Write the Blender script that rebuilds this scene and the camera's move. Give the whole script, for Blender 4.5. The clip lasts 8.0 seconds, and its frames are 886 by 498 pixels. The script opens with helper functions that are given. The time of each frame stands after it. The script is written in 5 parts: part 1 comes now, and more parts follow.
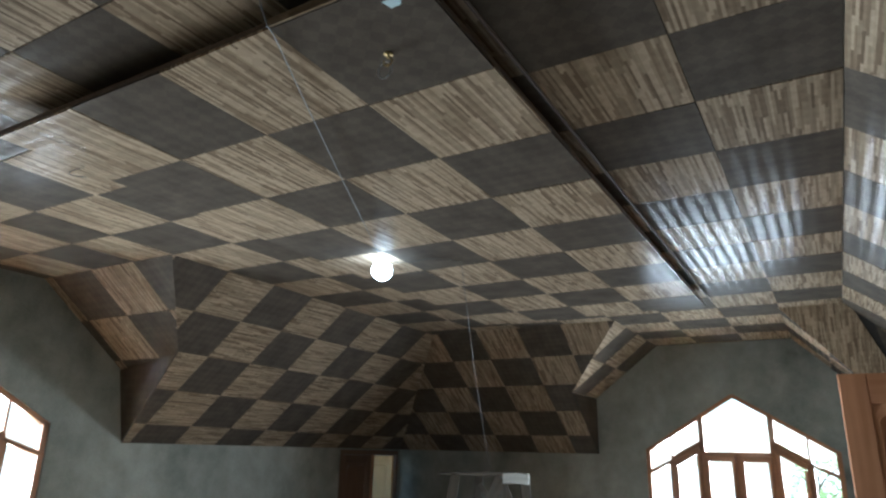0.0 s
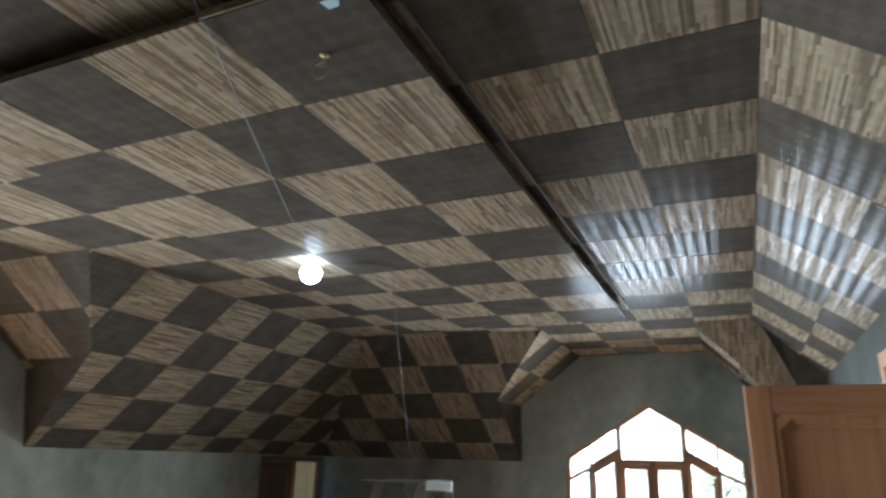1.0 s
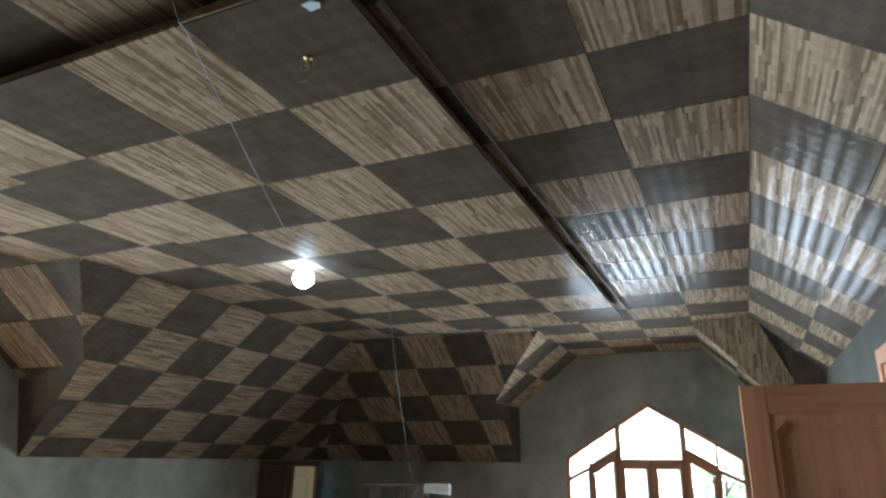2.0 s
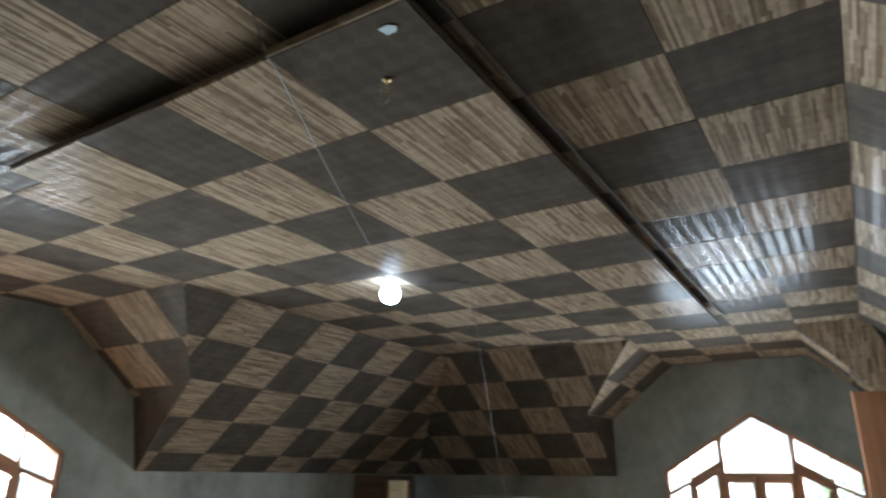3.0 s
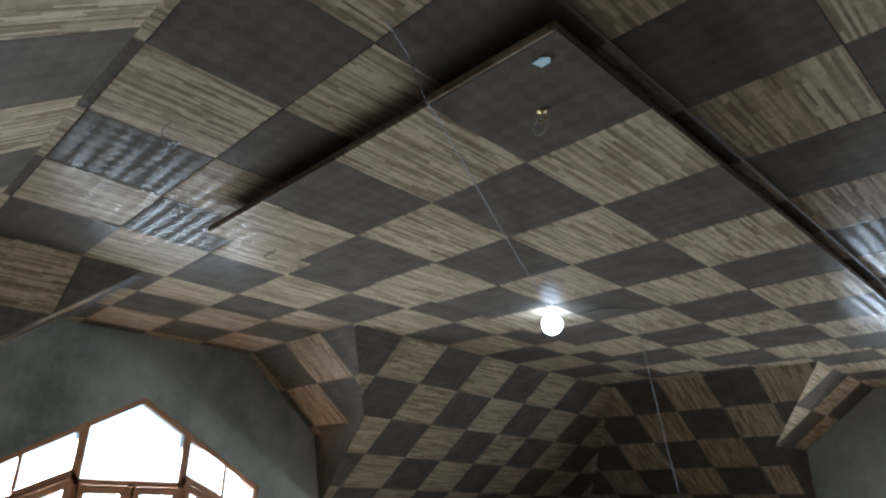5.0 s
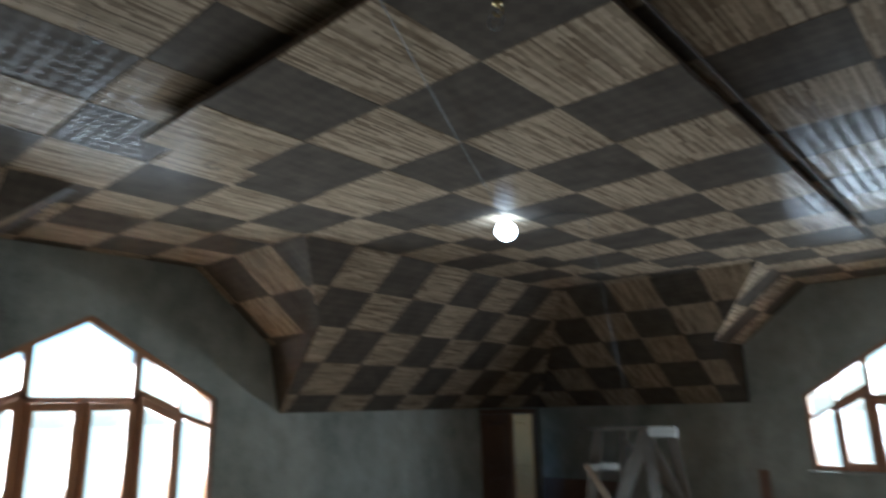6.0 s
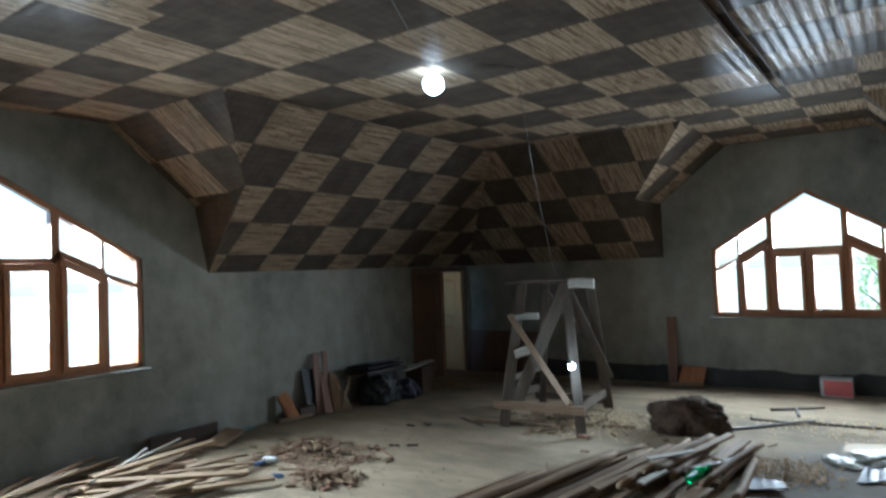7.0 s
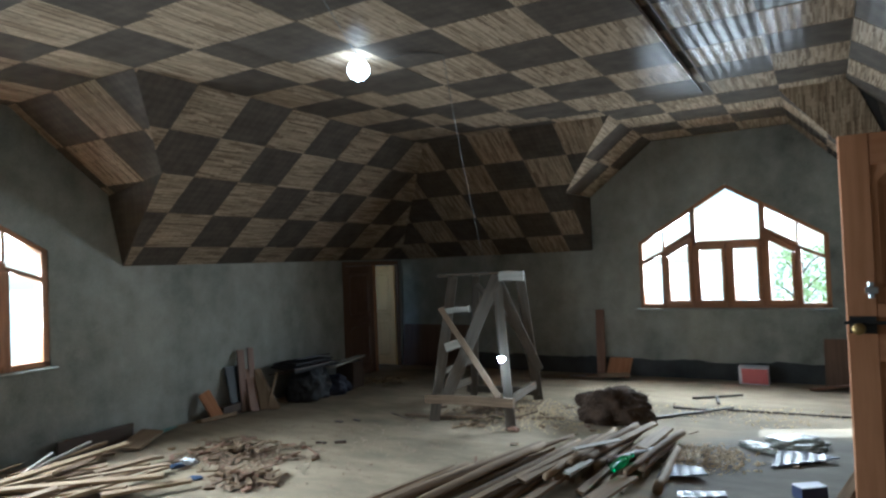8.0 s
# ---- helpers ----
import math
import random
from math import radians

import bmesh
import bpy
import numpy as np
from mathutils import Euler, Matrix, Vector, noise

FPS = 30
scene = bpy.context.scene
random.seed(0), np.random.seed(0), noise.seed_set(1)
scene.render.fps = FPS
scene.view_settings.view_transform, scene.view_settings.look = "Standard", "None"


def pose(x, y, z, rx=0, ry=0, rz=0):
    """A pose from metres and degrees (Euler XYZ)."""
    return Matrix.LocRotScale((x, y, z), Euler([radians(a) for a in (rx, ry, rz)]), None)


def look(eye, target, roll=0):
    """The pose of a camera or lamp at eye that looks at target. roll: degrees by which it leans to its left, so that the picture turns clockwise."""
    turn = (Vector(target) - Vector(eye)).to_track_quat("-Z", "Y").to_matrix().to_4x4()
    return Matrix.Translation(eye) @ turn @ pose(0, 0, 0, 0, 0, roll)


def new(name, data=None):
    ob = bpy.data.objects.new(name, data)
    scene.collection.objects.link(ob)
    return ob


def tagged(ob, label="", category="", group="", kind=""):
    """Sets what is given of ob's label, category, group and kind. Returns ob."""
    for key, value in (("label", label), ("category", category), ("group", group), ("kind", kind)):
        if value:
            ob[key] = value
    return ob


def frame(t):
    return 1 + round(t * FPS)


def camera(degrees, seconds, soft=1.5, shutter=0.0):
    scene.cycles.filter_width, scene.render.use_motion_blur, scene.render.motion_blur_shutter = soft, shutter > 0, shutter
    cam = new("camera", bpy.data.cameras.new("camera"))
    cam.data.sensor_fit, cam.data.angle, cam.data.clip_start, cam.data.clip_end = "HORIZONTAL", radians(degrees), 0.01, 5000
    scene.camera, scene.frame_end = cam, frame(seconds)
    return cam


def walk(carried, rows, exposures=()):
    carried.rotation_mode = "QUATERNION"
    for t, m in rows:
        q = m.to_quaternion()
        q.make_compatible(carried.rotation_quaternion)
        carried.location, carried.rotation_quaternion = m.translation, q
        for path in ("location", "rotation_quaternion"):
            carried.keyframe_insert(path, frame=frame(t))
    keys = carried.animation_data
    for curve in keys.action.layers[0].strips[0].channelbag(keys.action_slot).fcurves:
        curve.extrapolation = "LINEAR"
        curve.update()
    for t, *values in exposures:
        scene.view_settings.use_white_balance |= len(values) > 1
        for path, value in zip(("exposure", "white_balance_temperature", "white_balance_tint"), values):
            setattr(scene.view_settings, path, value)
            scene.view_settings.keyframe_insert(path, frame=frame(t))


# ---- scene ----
cam = camera(68.3, 8.0, soft=2.4, shutter=0.5)
PATH = [
    (0, (1.606, -2.027, 1.866), (0.636, -0.381, 2.458), 1.3),
    (0.5, (1.616, -2.04, 1.855), (0.71, -0.349, 2.423), 1.7),
    (1, (1.62, -2.026, 1.861), (0.835, -0.293, 2.477), 1.6),
    (1.2, (1.627, -2.015, 1.854), (0.896, -0.258, 2.469), 1.4),
    (2.3, (1.645, -1.973, 1.89), (0.831, -0.256, 2.517), 0.6),
    (2.5, (1.648, -1.968, 1.867), (0.806, -0.273, 2.512), 0.8),
    (3, (1.648, -2.002, 1.871), (0.65, -0.396, 2.526), 0.6),
    (3.5, (1.641, -2.061, 1.853), (0.468, -0.583, 2.515), 0.6),
    (4, (1.613, -2.086, 1.849), (0.348, -0.704, 2.551), 0.3),
    (4.5, (1.611, -2.067, 1.86), (0.312, -0.755, 2.631), 1.0),
    (5.8, (1.544, -2.051, 1.864), (0.18, -0.7, 2.426), -0.8),
    (6, (1.533, -2.006, 1.874), (0.254, -0.545, 2.352), -1.3),
    (6.5, (1.567, -2.031, 1.823), (0.471, -0.402, 2.204), -1.9),
    (7, (1.572, -1.969, 1.791), (0.403, -0.348, 1.86), -2.2),
    (7.5, (1.517, -1.867, 1.743), (0.448, -0.177, 1.755), -2.3),
    (8, (1.576, -1.828, 1.759), (0.566, -0.102, 1.806), -2.3),
]
walk(cam, [(t, look(eye, target, roll)) for t, eye, target, roll in PATH], [(0, 2.15, 4850, 0), (2.5, 2.14, 4980, 1), (4.5, 2.12, 4720, 0), (6, 1.5, 4750, 0), (6.5, 1.33, 4750, 0), (7, 1.47, 4800, 0), (8, 1.65, 4870, 0)])

# ---------------------------------------------------------------- light
world = bpy.data.worlds.new("world")
scene.world = world
world.use_nodes = True
wn = world.node_tree.nodes
sky = wn.new("ShaderNodeTexSky")
sky.sky_type = "NISHITA"
sky.sun_disc = False
sky.sun_elevation = radians(42)
sky.sun_rotation = radians(68)
wn["Background"].inputs["Strength"].default_value = 0.15
world.node_tree.links.new(sky.outputs[0], wn["Background"].inputs["Color"])

sun = new("sun", bpy.data.lights.new("sun", "SUN"))
sun.data.energy, sun.data.angle, sun.data.color = 5.0, radians(0.6), (1.0, 0.95, 0.88)
sun.matrix_world = look((20, 8, 19.4), (0, 0, 0))

# plan, in metres: floor at 0, the two window walls at XW and YW
XW, YW, XE, YS = -5.05, 7.95, 2.55, -3.617
F = 3.43            # flat ceiling
TRAY = 3.31         # underside of the lowered tray
EAVE = 1.88         # where the long slopes meet the walls


def window_light(name, where, aim, w, h, power, spread):
    lamp = new(name, bpy.data.lights.new(name, "AREA"))
    lamp.data.shape, lamp.data.size, lamp.data.size_y = "RECTANGLE", w, h
    lamp.data.energy, lamp.data.color = power, (1.0, 0.945, 0.855)
    lamp.data.spread = radians(spread)
    lamp.matrix_world = look(where, aim)
    return lamp


window_light("daylight", (XW - 0.3, 0.43, 1.8), (XW + 1, 0.43, 1.2), 2.3, 1.3, 200, 130)
window_light("daylight", (0.41, YW + 0.3, 1.8), (0.41, YW - 1, 1.27), 2.1, 1.2, 140, 138)


# ---------------------------------------------------------------- materials
def material(name):
    m = bpy.data.materials.new(name)
    m.use_nodes = True
    return m, m.node_tree.nodes, m.node_tree.links, m.node_tree.nodes["Principled BSDF"]


def ramp(nodes, stops):
    r = nodes.new("ShaderNodeValToRGB")
    while len(r.color_ramp.elements) < len(stops):
        r.color_ramp.elements.new(0.5)
    for e, (p, c) in zip(r.color_ramp.elements, stops):
        e.position, e.color = p, (*c, 1)
    return r


def noise_tex(nodes, links, vector, scale, detail=4, rough=0.55):
    n = nodes.new("ShaderNodeTexNoise")
    n.inputs["Scale"].default_value, n.inputs["Detail"].default_value = scale, detail
    n.inputs["Roughness"].default_value = rough
    if vector is not None:
        links.new(vector, n.inputs["Vector"])
    return n


def bump_from(nodes, links, height, bsdf, strength, distance):
    b = nodes.new("ShaderNodeBump")
    b.inputs["Strength"].default_value, b.inputs["Distance"].default_value = strength, distance
    links.new(height, b.inputs["Height"])
    links.new(b.outputs[0], bsdf.inputs["Normal"])


def mottled(name, dark, light, scale=3.0, rough=(0.6, 0.85), relief=0.004, fine=60.0, stretch=(1, 1, 1), metal=0.0):
    """A surface with stains at a large scale and grain at a small one."""
    m, n, l, b = material(name)
    tc = n.new("ShaderNodeTexCoord")
    mp = n.new("ShaderNodeMapping")
    mp.inputs["Scale"].default_value = stretch
    l.new(tc.outputs["Object"], mp.inputs["Vector"])
    big = noise_tex(n, l, mp.outputs[0], scale, 5)
    small = noise_tex(n, l, mp.outputs[0], fine, 3)
    mix = n.new("ShaderNodeMath")
    mix.operation = "MULTIPLY_ADD"
    l.new(small.outputs["Fac"], mix.inputs[0])
    mix.inputs[1].default_value = 0.35
    l.new(big.outputs["Fac"], mix.inputs[2])
    r = ramp(n, [(0.42, dark), (0.9, light)])
    l.new(mix.outputs[0], r.inputs[0])
    l.new(r.outputs[0], b.inputs["Base Color"])
    mr = n.new("ShaderNodeMapRange")
    mr.inputs["To Min"].default_value, mr.inputs["To Max"].default_value = rough
    l.new(big.outputs["Fac"], mr.inputs["Value"])
    l.new(mr.outputs[0], b.inputs["Roughness"])
    b.inputs["Metallic"].default_value = metal
    b.inputs["Specular IOR Level"].default_value = 0.12 if rough[0] > 0.6 else 0.5
    bump_from(n, l, mix.outputs[0], b, 0.6, relief)
    return m


def wood(name, dark, light, scale=14.0, rough=(0.4, 0.6)):
    """Sawn or planed wood whose grain follows the piece's longest way (stored in its UV map)."""
    m, n, l, b = material(name)
    uv = n.new("ShaderNodeUVMap")
    info = n.new("ShaderNodeObjectInfo")
    isl = n.new("ShaderNodeNewGeometry")
    add = n.new("ShaderNodeMath")
    add.operation = "ADD"
    l.new(info.outputs["Random"], add.inputs[0])
    l.new(isl.outputs["Random Per Island"], add.inputs[1])
    mul = n.new("ShaderNodeMath")
    mul.operation = "MULTIPLY"
    mul.inputs[1].default_value = 37.0
    l.new(add.outputs[0], mul.inputs[0])
    mp = n.new("ShaderNodeMapping")
    mp.inputs["Scale"].default_value = (scale * 3, scale * 0.16, 1)
    l.new(uv.outputs[0], mp.inputs["Vector"])
    l.new(mul.outputs[0], mp.inputs["Location"])
    g = noise_tex(n, l, mp.outputs[0], 1.0, 5, 0.6)
    st = noise_tex(n, l, uv.outputs[0], 2.3, 3)
    mix = n.new("ShaderNodeMath")
    mix.operation = "MULTIPLY_ADD"
    l.new(st.outputs["Fac"], mix.inputs[0])
    mix.inputs[1].default_value = 0.5
    l.new(g.outputs["Fac"], mix.inputs[2])
    sh = n.new("ShaderNodeMath")
    sh.operation = "MULTIPLY_ADD"
    l.new(isl.outputs["Random Per Island"], sh.inputs[0])
    sh.inputs[1].default_value = 0.25
    l.new(mix.outputs[0], sh.inputs[2])
    r = ramp(n, [(0.5, dark), (1.0, light)])
    l.new(sh.outputs[0], r.inputs[0])
    l.new(r.outputs[0], b.inputs["Base Color"])
    mr = n.new("ShaderNodeMapRange")
    mr.inputs["To Min"].default_value, mr.inputs["To Max"].default_value = rough
    l.new(g.outputs["Fac"], mr.inputs["Value"])
    l.new(mr.outputs[0], b.inputs["Roughness"])
    b.inputs["Specular IOR Level"].default_value = 0.12 if rough[0] > 0.55 else 0.4
    bump_from(n, l, g.outputs["Fac"], b, 0.4, 0.002)
    return m


def plain(name, color, rough=0.5, metal=0.0):
    m, n, l, b = material(name)
    g = noise_tex(n, l, None, 25.0, 3)
    r = ramp(n, [(0.3, tuple(c * 0.75 for c in color)), (0.75, color)])
    l.new(g.outputs["Fac"], r.inputs[0])
    l.new(r.outputs[0], b.inputs["Base Color"])
    b.inputs["Roughness"].default_value, b.inputs["Metallic"].default_value = rough, metal
    return m


def glowing(name, color, strength):
    m, n, l, b = material(name)
    b.inputs["Base Color"].default_value = (*color, 1)
    b.inputs["Emission Color"].default_value = (*color, 1)
    b.inputs["Emission Strength"].default_value = strength
    return m


def gloss_checks(n, l, b, uv, smooth, dull, spec_dull, spec_smooth):
    """Pressed diamonds, alternately smooth and dull, about 8.5 cm from tip to tip, on every ceiling panel."""
    mp = n.new("ShaderNodeMapping")
    mp.inputs["Scale"].default_value = (1 / 0.06, 1 / 0.06, 1)
    mp.inputs["Rotation"].default_value = (0, 0, radians(45))
    l.new(uv, mp.inputs["Vector"])
    ch = n.new("ShaderNodeTexChecker")
    ch.inputs["Scale"].default_value = 1.0
    l.new(mp.outputs[0], ch.inputs["Vector"])
    smudge = noise_tex(n, l, uv, 6.0, 4)
    add = n.new("ShaderNodeMath")
    add.operation = "MULTIPLY_ADD"
    l.new(smudge.outputs["Fac"], add.inputs[0])
    add.inputs[1].default_value = 0.05
    mr = n.new("ShaderNodeMapRange")
    mr.inputs["To Min"].default_value, mr.inputs["To Max"].default_value = smooth, dull
    l.new(ch.outputs["Fac"], mr.inputs["Value"])
    l.new(mr.outputs[0], add.inputs[2])
    l.new(add.outputs[0], b.inputs["Roughness"])
    sp = n.new("ShaderNodeMapRange")
    sp.inputs["To Min"].default_value, sp.inputs["To Max"].default_value = spec_smooth, spec_dull
    l.new(ch.outputs["Fac"], sp.inputs["Value"])
    l.new(sp.outputs[0], b.inputs["Specular IOR Level"])
    b.inputs["Specular Tint"].default_value = (1.0, 0.85, 0.64, 1)
    tone = n.new("ShaderNodeMapRange")
    tone.inputs["To Min"].default_value, tone.inputs["To Max"].default_value = 1.06, 0.94
    l.new(ch.outputs["Fac"], tone.inputs["Value"])
    return tone.outputs[0]


def toned(n, l, b, color, tone):
    """The base colour, very slightly lighter on the smooth diamonds than on the dull ones."""
    mul = n.new("ShaderNodeVectorMath")
    mul.operation = "SCALE"
    l.new(color, mul.inputs[0])
    l.new(tone, mul.inputs["Scale"])
    l.new(mul.outputs[0], b.inputs["Base Color"])


def panel_light():
    m, n, l, b = material("panel_striped")
    uv = n.new("ShaderNodeUVMap").outputs[0]
    isl = n.new("ShaderNodeNewGeometry").outputs["Random Per Island"]
    sep = n.new("ShaderNodeSeparateXYZ")
    l.new(uv, sep.inputs[0])

    def steps(out, size, shift=None):
        a = n.new("ShaderNodeMath")
        a.operation = "DIVIDE"
        l.new(out, a.inputs[0])
        a.inputs[1].default_value = size
        if shift is not None:
            s = n.new("ShaderNodeMath")
            s.operation = "ADD"
            l.new(a.outputs[0], s.inputs[0])
            l.new(shift, s.inputs[1])
            a = s
        f = n.new("ShaderNodeMath")
        f.operation = "FLOOR"
        l.new(a.outputs[0], f.inputs[0])
        return f.outputs[0]

    strip = steps(sep.outputs[0], 0.013)
    w1 = n.new("ShaderNodeTexWhiteNoise")
    w1.noise_dimensions = "2D"
    c1 = n.new("ShaderNodeCombineXYZ")
    l.new(strip, c1.inputs[0])
    l.new(isl, c1.inputs[1])
    l.new(c1.outputs[0], w1.inputs["Vector"])
    piece = steps(sep.outputs[1], 0.24, w1.outputs["Value"])
    w2 = n.new("ShaderNodeTexWhiteNoise")
    w2.noise_dimensions = "3D"
    c2 = n.new("ShaderNodeCombineXYZ")
    l.new(strip, c2.inputs[0])
    l.new(piece, c2.inputs[1])
    l.new(isl, c2.inputs[2])
    l.new(c2.outputs[0], w2.inputs["Vector"])
    mp = n.new("ShaderNodeMapping")
    mp.inputs["Scale"].default_value = (150, 4, 1)
    l.new(uv, mp.inputs["Vector"])
    fine = noise_tex(n, l, mp.outputs[0], 1.0, 3)
    mix = n.new("ShaderNodeMath")
    mix.operation = "MULTIPLY_ADD"
    l.new(fine.outputs["Fac"], mix.inputs[0])
    mix.inputs[1].default_value = 0.5
    l.new(w2.outputs["Value"], mix.inputs[2])
    r = ramp(n, [(0.12, (0.093, 0.067, 0.044)), (0.5, (0.177, 0.131, 0.087)), (0.85, (0.24, 0.184, 0.125)), (1.0, (0.305, 0.237, 0.166))])
    l.new(mix.outputs[0], r.inputs[0])
    toned(n, l, b, r.outputs[0], gloss_checks(n, l, b, uv, 0.17, 0.42, 0.0009, 0.0042))
    return m


def panel_dark():
    m, n, l, b = material("panel_dark")
    uv = n.new("ShaderNodeUVMap").outputs[0]
    g = noise_tex(n, l, uv, 5.0, 4)
    f = noise_tex(n, l, uv, 120.0, 2)
    mix = n.new("ShaderNodeMath")
    mix.operation = "MULTIPLY_ADD"
    l.new(f.outputs["Fac"], mix.inputs[0])
    mix.inputs[1].default_value = 0.4
    l.new(g.outputs["Fac"], mix.inputs[2])
    r = ramp(n, [(0.4, (0.054, 0.045, 0.036)), (0.95, (0.094, 0.078, 0.063))])
    l.new(mix.outputs[0], r.inputs[0])
    toned(n, l, b, r.outputs[0], gloss_checks(n, l, b, uv, 0.17, 0.42, 0.0005, 0.0042))
    return m


def panel_film():
    """The shiny pressed film of the loose panel offcuts."""
    m, n, l, b = material("panel_film")
    uv = n.new("ShaderNodeUVMap").outputs[0]
    b.inputs["Base Color"].default_value = (0.12, 0.12, 0.14, 1)
    gloss_checks(n, l, b, uv, 0.16, 0.5, 0.001, 0.012)
    return m


def cement_plaster():
    """Grey cement coat: broad damp stains, trowel patches, fine sand and a few pale lime smears."""
    m, n, l, b = material("cement_plaster")
    tc = n.new("ShaderNodeTexCoord").outputs["Object"]
    runs = n.new("ShaderNodeMapping")
    runs.inputs["Scale"].default_value = (1.0, 1.0, 0.45)
    l.new(tc, runs.inputs["Vector"])
    stain = noise_tex(n, l, runs.outputs[0], 0.8, 5, 0.6)
    trowel = noise_tex(n, l, tc, 4.2, 4, 0.6)
    sand = noise_tex(n, l, tc, 55, 3)
    lime = noise_tex(n, l, tc, 1.7, 6, 0.68)

    def plus(x, y, k):
        q = n.new("ShaderNodeMath")
        q.operation = "MULTIPLY_ADD"
        l.new(x, q.inputs[0])
        q.inputs[1].default_value = k
        l.new(y, q.inputs[2])
        return q.outputs[0]

    mix = plus(sand.outputs["Fac"], plus(trowel.outputs["Fac"], stain.outputs["Fac"], 0.4), 0.18)
    r = ramp(n, [(0.58, (0.125, 0.127, 0.108)), (0.72, (0.205, 0.205, 0.178)), (0.86, (0.272, 0.268, 0.235)), (1.0, (0.345, 0.335, 0.295))])
    l.new(mix, r.inputs[0])
    smear = n.new("ShaderNodeMapRange")
    smear.inputs["From Min"].default_value, smear.inputs["From Max"].default_value = 0.6, 0.74
    smear.inputs["To Max"].default_value = 0.3
    l.new(lime.outputs["Fac"], smear.inputs["Value"])
    both = n.new("ShaderNodeMix")
    both.data_type = "RGBA"
    l.new(smear.outputs[0], both.inputs["Factor"])
    l.new(r.outputs[0], both.inputs[6])
    both.inputs[7].default_value = (0.43, 0.41, 0.36, 1)
    l.new(both.outputs[2], b.inputs["Base Color"])
    b.inputs["Roughness"].default_value = 0.92
    b.inputs["Specular IOR Level"].default_value = 0.12
    bump_from(n, l, mix, b, 0.6, 0.006)
    return m


PLASTER = cement_plaster()
# east wall cement: the wall's shade is put into this dark base colour
SHADEWALL = mottled("shaded_cement", (0.034, 0.034, 0.026), (0.08, 0.077, 0.06), 2.0, (0.85, 0.97), 0.008, 45)
DADO = mottled("dark_wall_foot", (0.035, 0.036, 0.036), (0.075, 0.076, 0.075), 2.2, (0.7, 0.9), 0.006, 50)


def floor_cement():
    """Pale dusty screed with darker bare patches, dust streaks and grit."""
    m, n, l, b = material("dusty_screed")
    tc = n.new("ShaderNodeTexCoord").outputs["Object"]
    mp = n.new("ShaderNodeMapping")
    mp.inputs["Scale"].default_value = (0.55, 1.3, 1)
    l.new(tc, mp.inputs["Vector"])
    patch = noise_tex(n, l, mp.outputs[0], 0.75, 6, 0.6)
    streak = noise_tex(n, l, mp.outputs[0], 4.5, 5, 0.65)
    grit = noise_tex(n, l, tc, 70, 3)
    add = n.new("ShaderNodeMath")
    add.operation = "MULTIPLY_ADD"
    l.new(streak.outputs["Fac"], add.inputs[0])
    add.inputs[1].default_value = 0.45
    l.new(patch.outputs["Fac"], add.inputs[2])
    add2 = n.new("ShaderNodeMath")
    add2.operation = "MULTIPLY_ADD"
    l.new(grit.outputs["Fac"], add2.inputs[0])
    add2.inputs[1].default_value = 0.18
    l.new(add.outputs[0], add2.inputs[2])
    r = ramp(n, [(0.58, (0.13, 0.105, 0.072)), (0.72, (0.19, 0.152, 0.102)), (0.86, (0.26, 0.208, 0.14)), (1.0, (0.34, 0.275, 0.19))])
    l.new(add2.outputs[0], r.inputs[0])
    # a swept stretch of bare grey screed with a ragged rim
    bare = n.new("ShaderNodeMapping")
    bare.inputs["Location"].default_value = (-1.05, -1.38, 0)
    bare.inputs["Scale"].default_value = (0.72, 0.4, 1)
    l.new(tc, bare.inputs["Vector"])
    ball = n.new("ShaderNodeTexGradient")
    ball.gradient_type = "SPHERICAL"
    l.new(bare.outputs[0], ball.inputs["Vector"])
    rim = n.new("ShaderNodeMath")
    rim.operation = "MULTIPLY_ADD"
    l.new(streak.outputs["Fac"], rim.inputs[0])
    rim.inputs[1].default_value = 0.5
    l.new(ball.outputs["Fac"], rim.inputs[2])
    fac = n.new("ShaderNodeMapRange")
    fac.inputs["From Min"].default_value, fac.inputs["From Max"].default_value = 0.34, 0.6
    fac.inputs["To Max"].default_value = 0.85
    l.new(rim.outputs[0], fac.inputs["Value"])
    grey = ramp(n, [(0.58, (0.085, 0.079, 0.07)), (0.8, (0.122, 0.112, 0.098)), (1.0, (0.17, 0.156, 0.136))])
    l.new(add2.outputs[0], grey.inputs[0])
    both = n.new("ShaderNodeMix")
    both.data_type = "RGBA"
    l.new(fac.outputs[0], both.inputs["Factor"])
    l.new(r.outputs[0], both.inputs[6])
    l.new(grey.outputs[0], both.inputs[7])
    l.new(both.outputs[2], b.inputs["Base Color"])
    b.inputs["Roughness"].default_value = 0.93
    b.inputs["Specular IOR Level"].default_value = 0.12
    bump_from(n, l, add2.outputs[0], b, 0.6, 0.01)
    return m


FLOOR = floor_cement()
PANEL_A, PANEL_B = panel_light(), panel_dark()
GAP = plain("shadow_gap", (0.02, 0.018, 0.016), 0.9)
BATTEN = wood("stained_batten", (0.03, 0.02, 0.014), (0.075, 0.05, 0.035))
TRAYSIDE = wood("stained_tray_edge", (0.055, 0.036, 0.024), (0.12, 0.08, 0.054), 9, (0.5, 0.7))
FRAME = wood("varnished_frame", (0.16, 0.065, 0.025), (0.36, 0.17, 0.075), 14, (0.3, 0.45))
DOORWOOD = wood("varnished_door", (0.29, 0.125, 0.056), (0.46, 0.225, 0.115), 9, (0.56, 0.7))
DARKDOOR = wood("dark_door", (0.058, 0.031, 0.019), (0.13, 0.074, 0.045), 9, (0.35, 0.5))
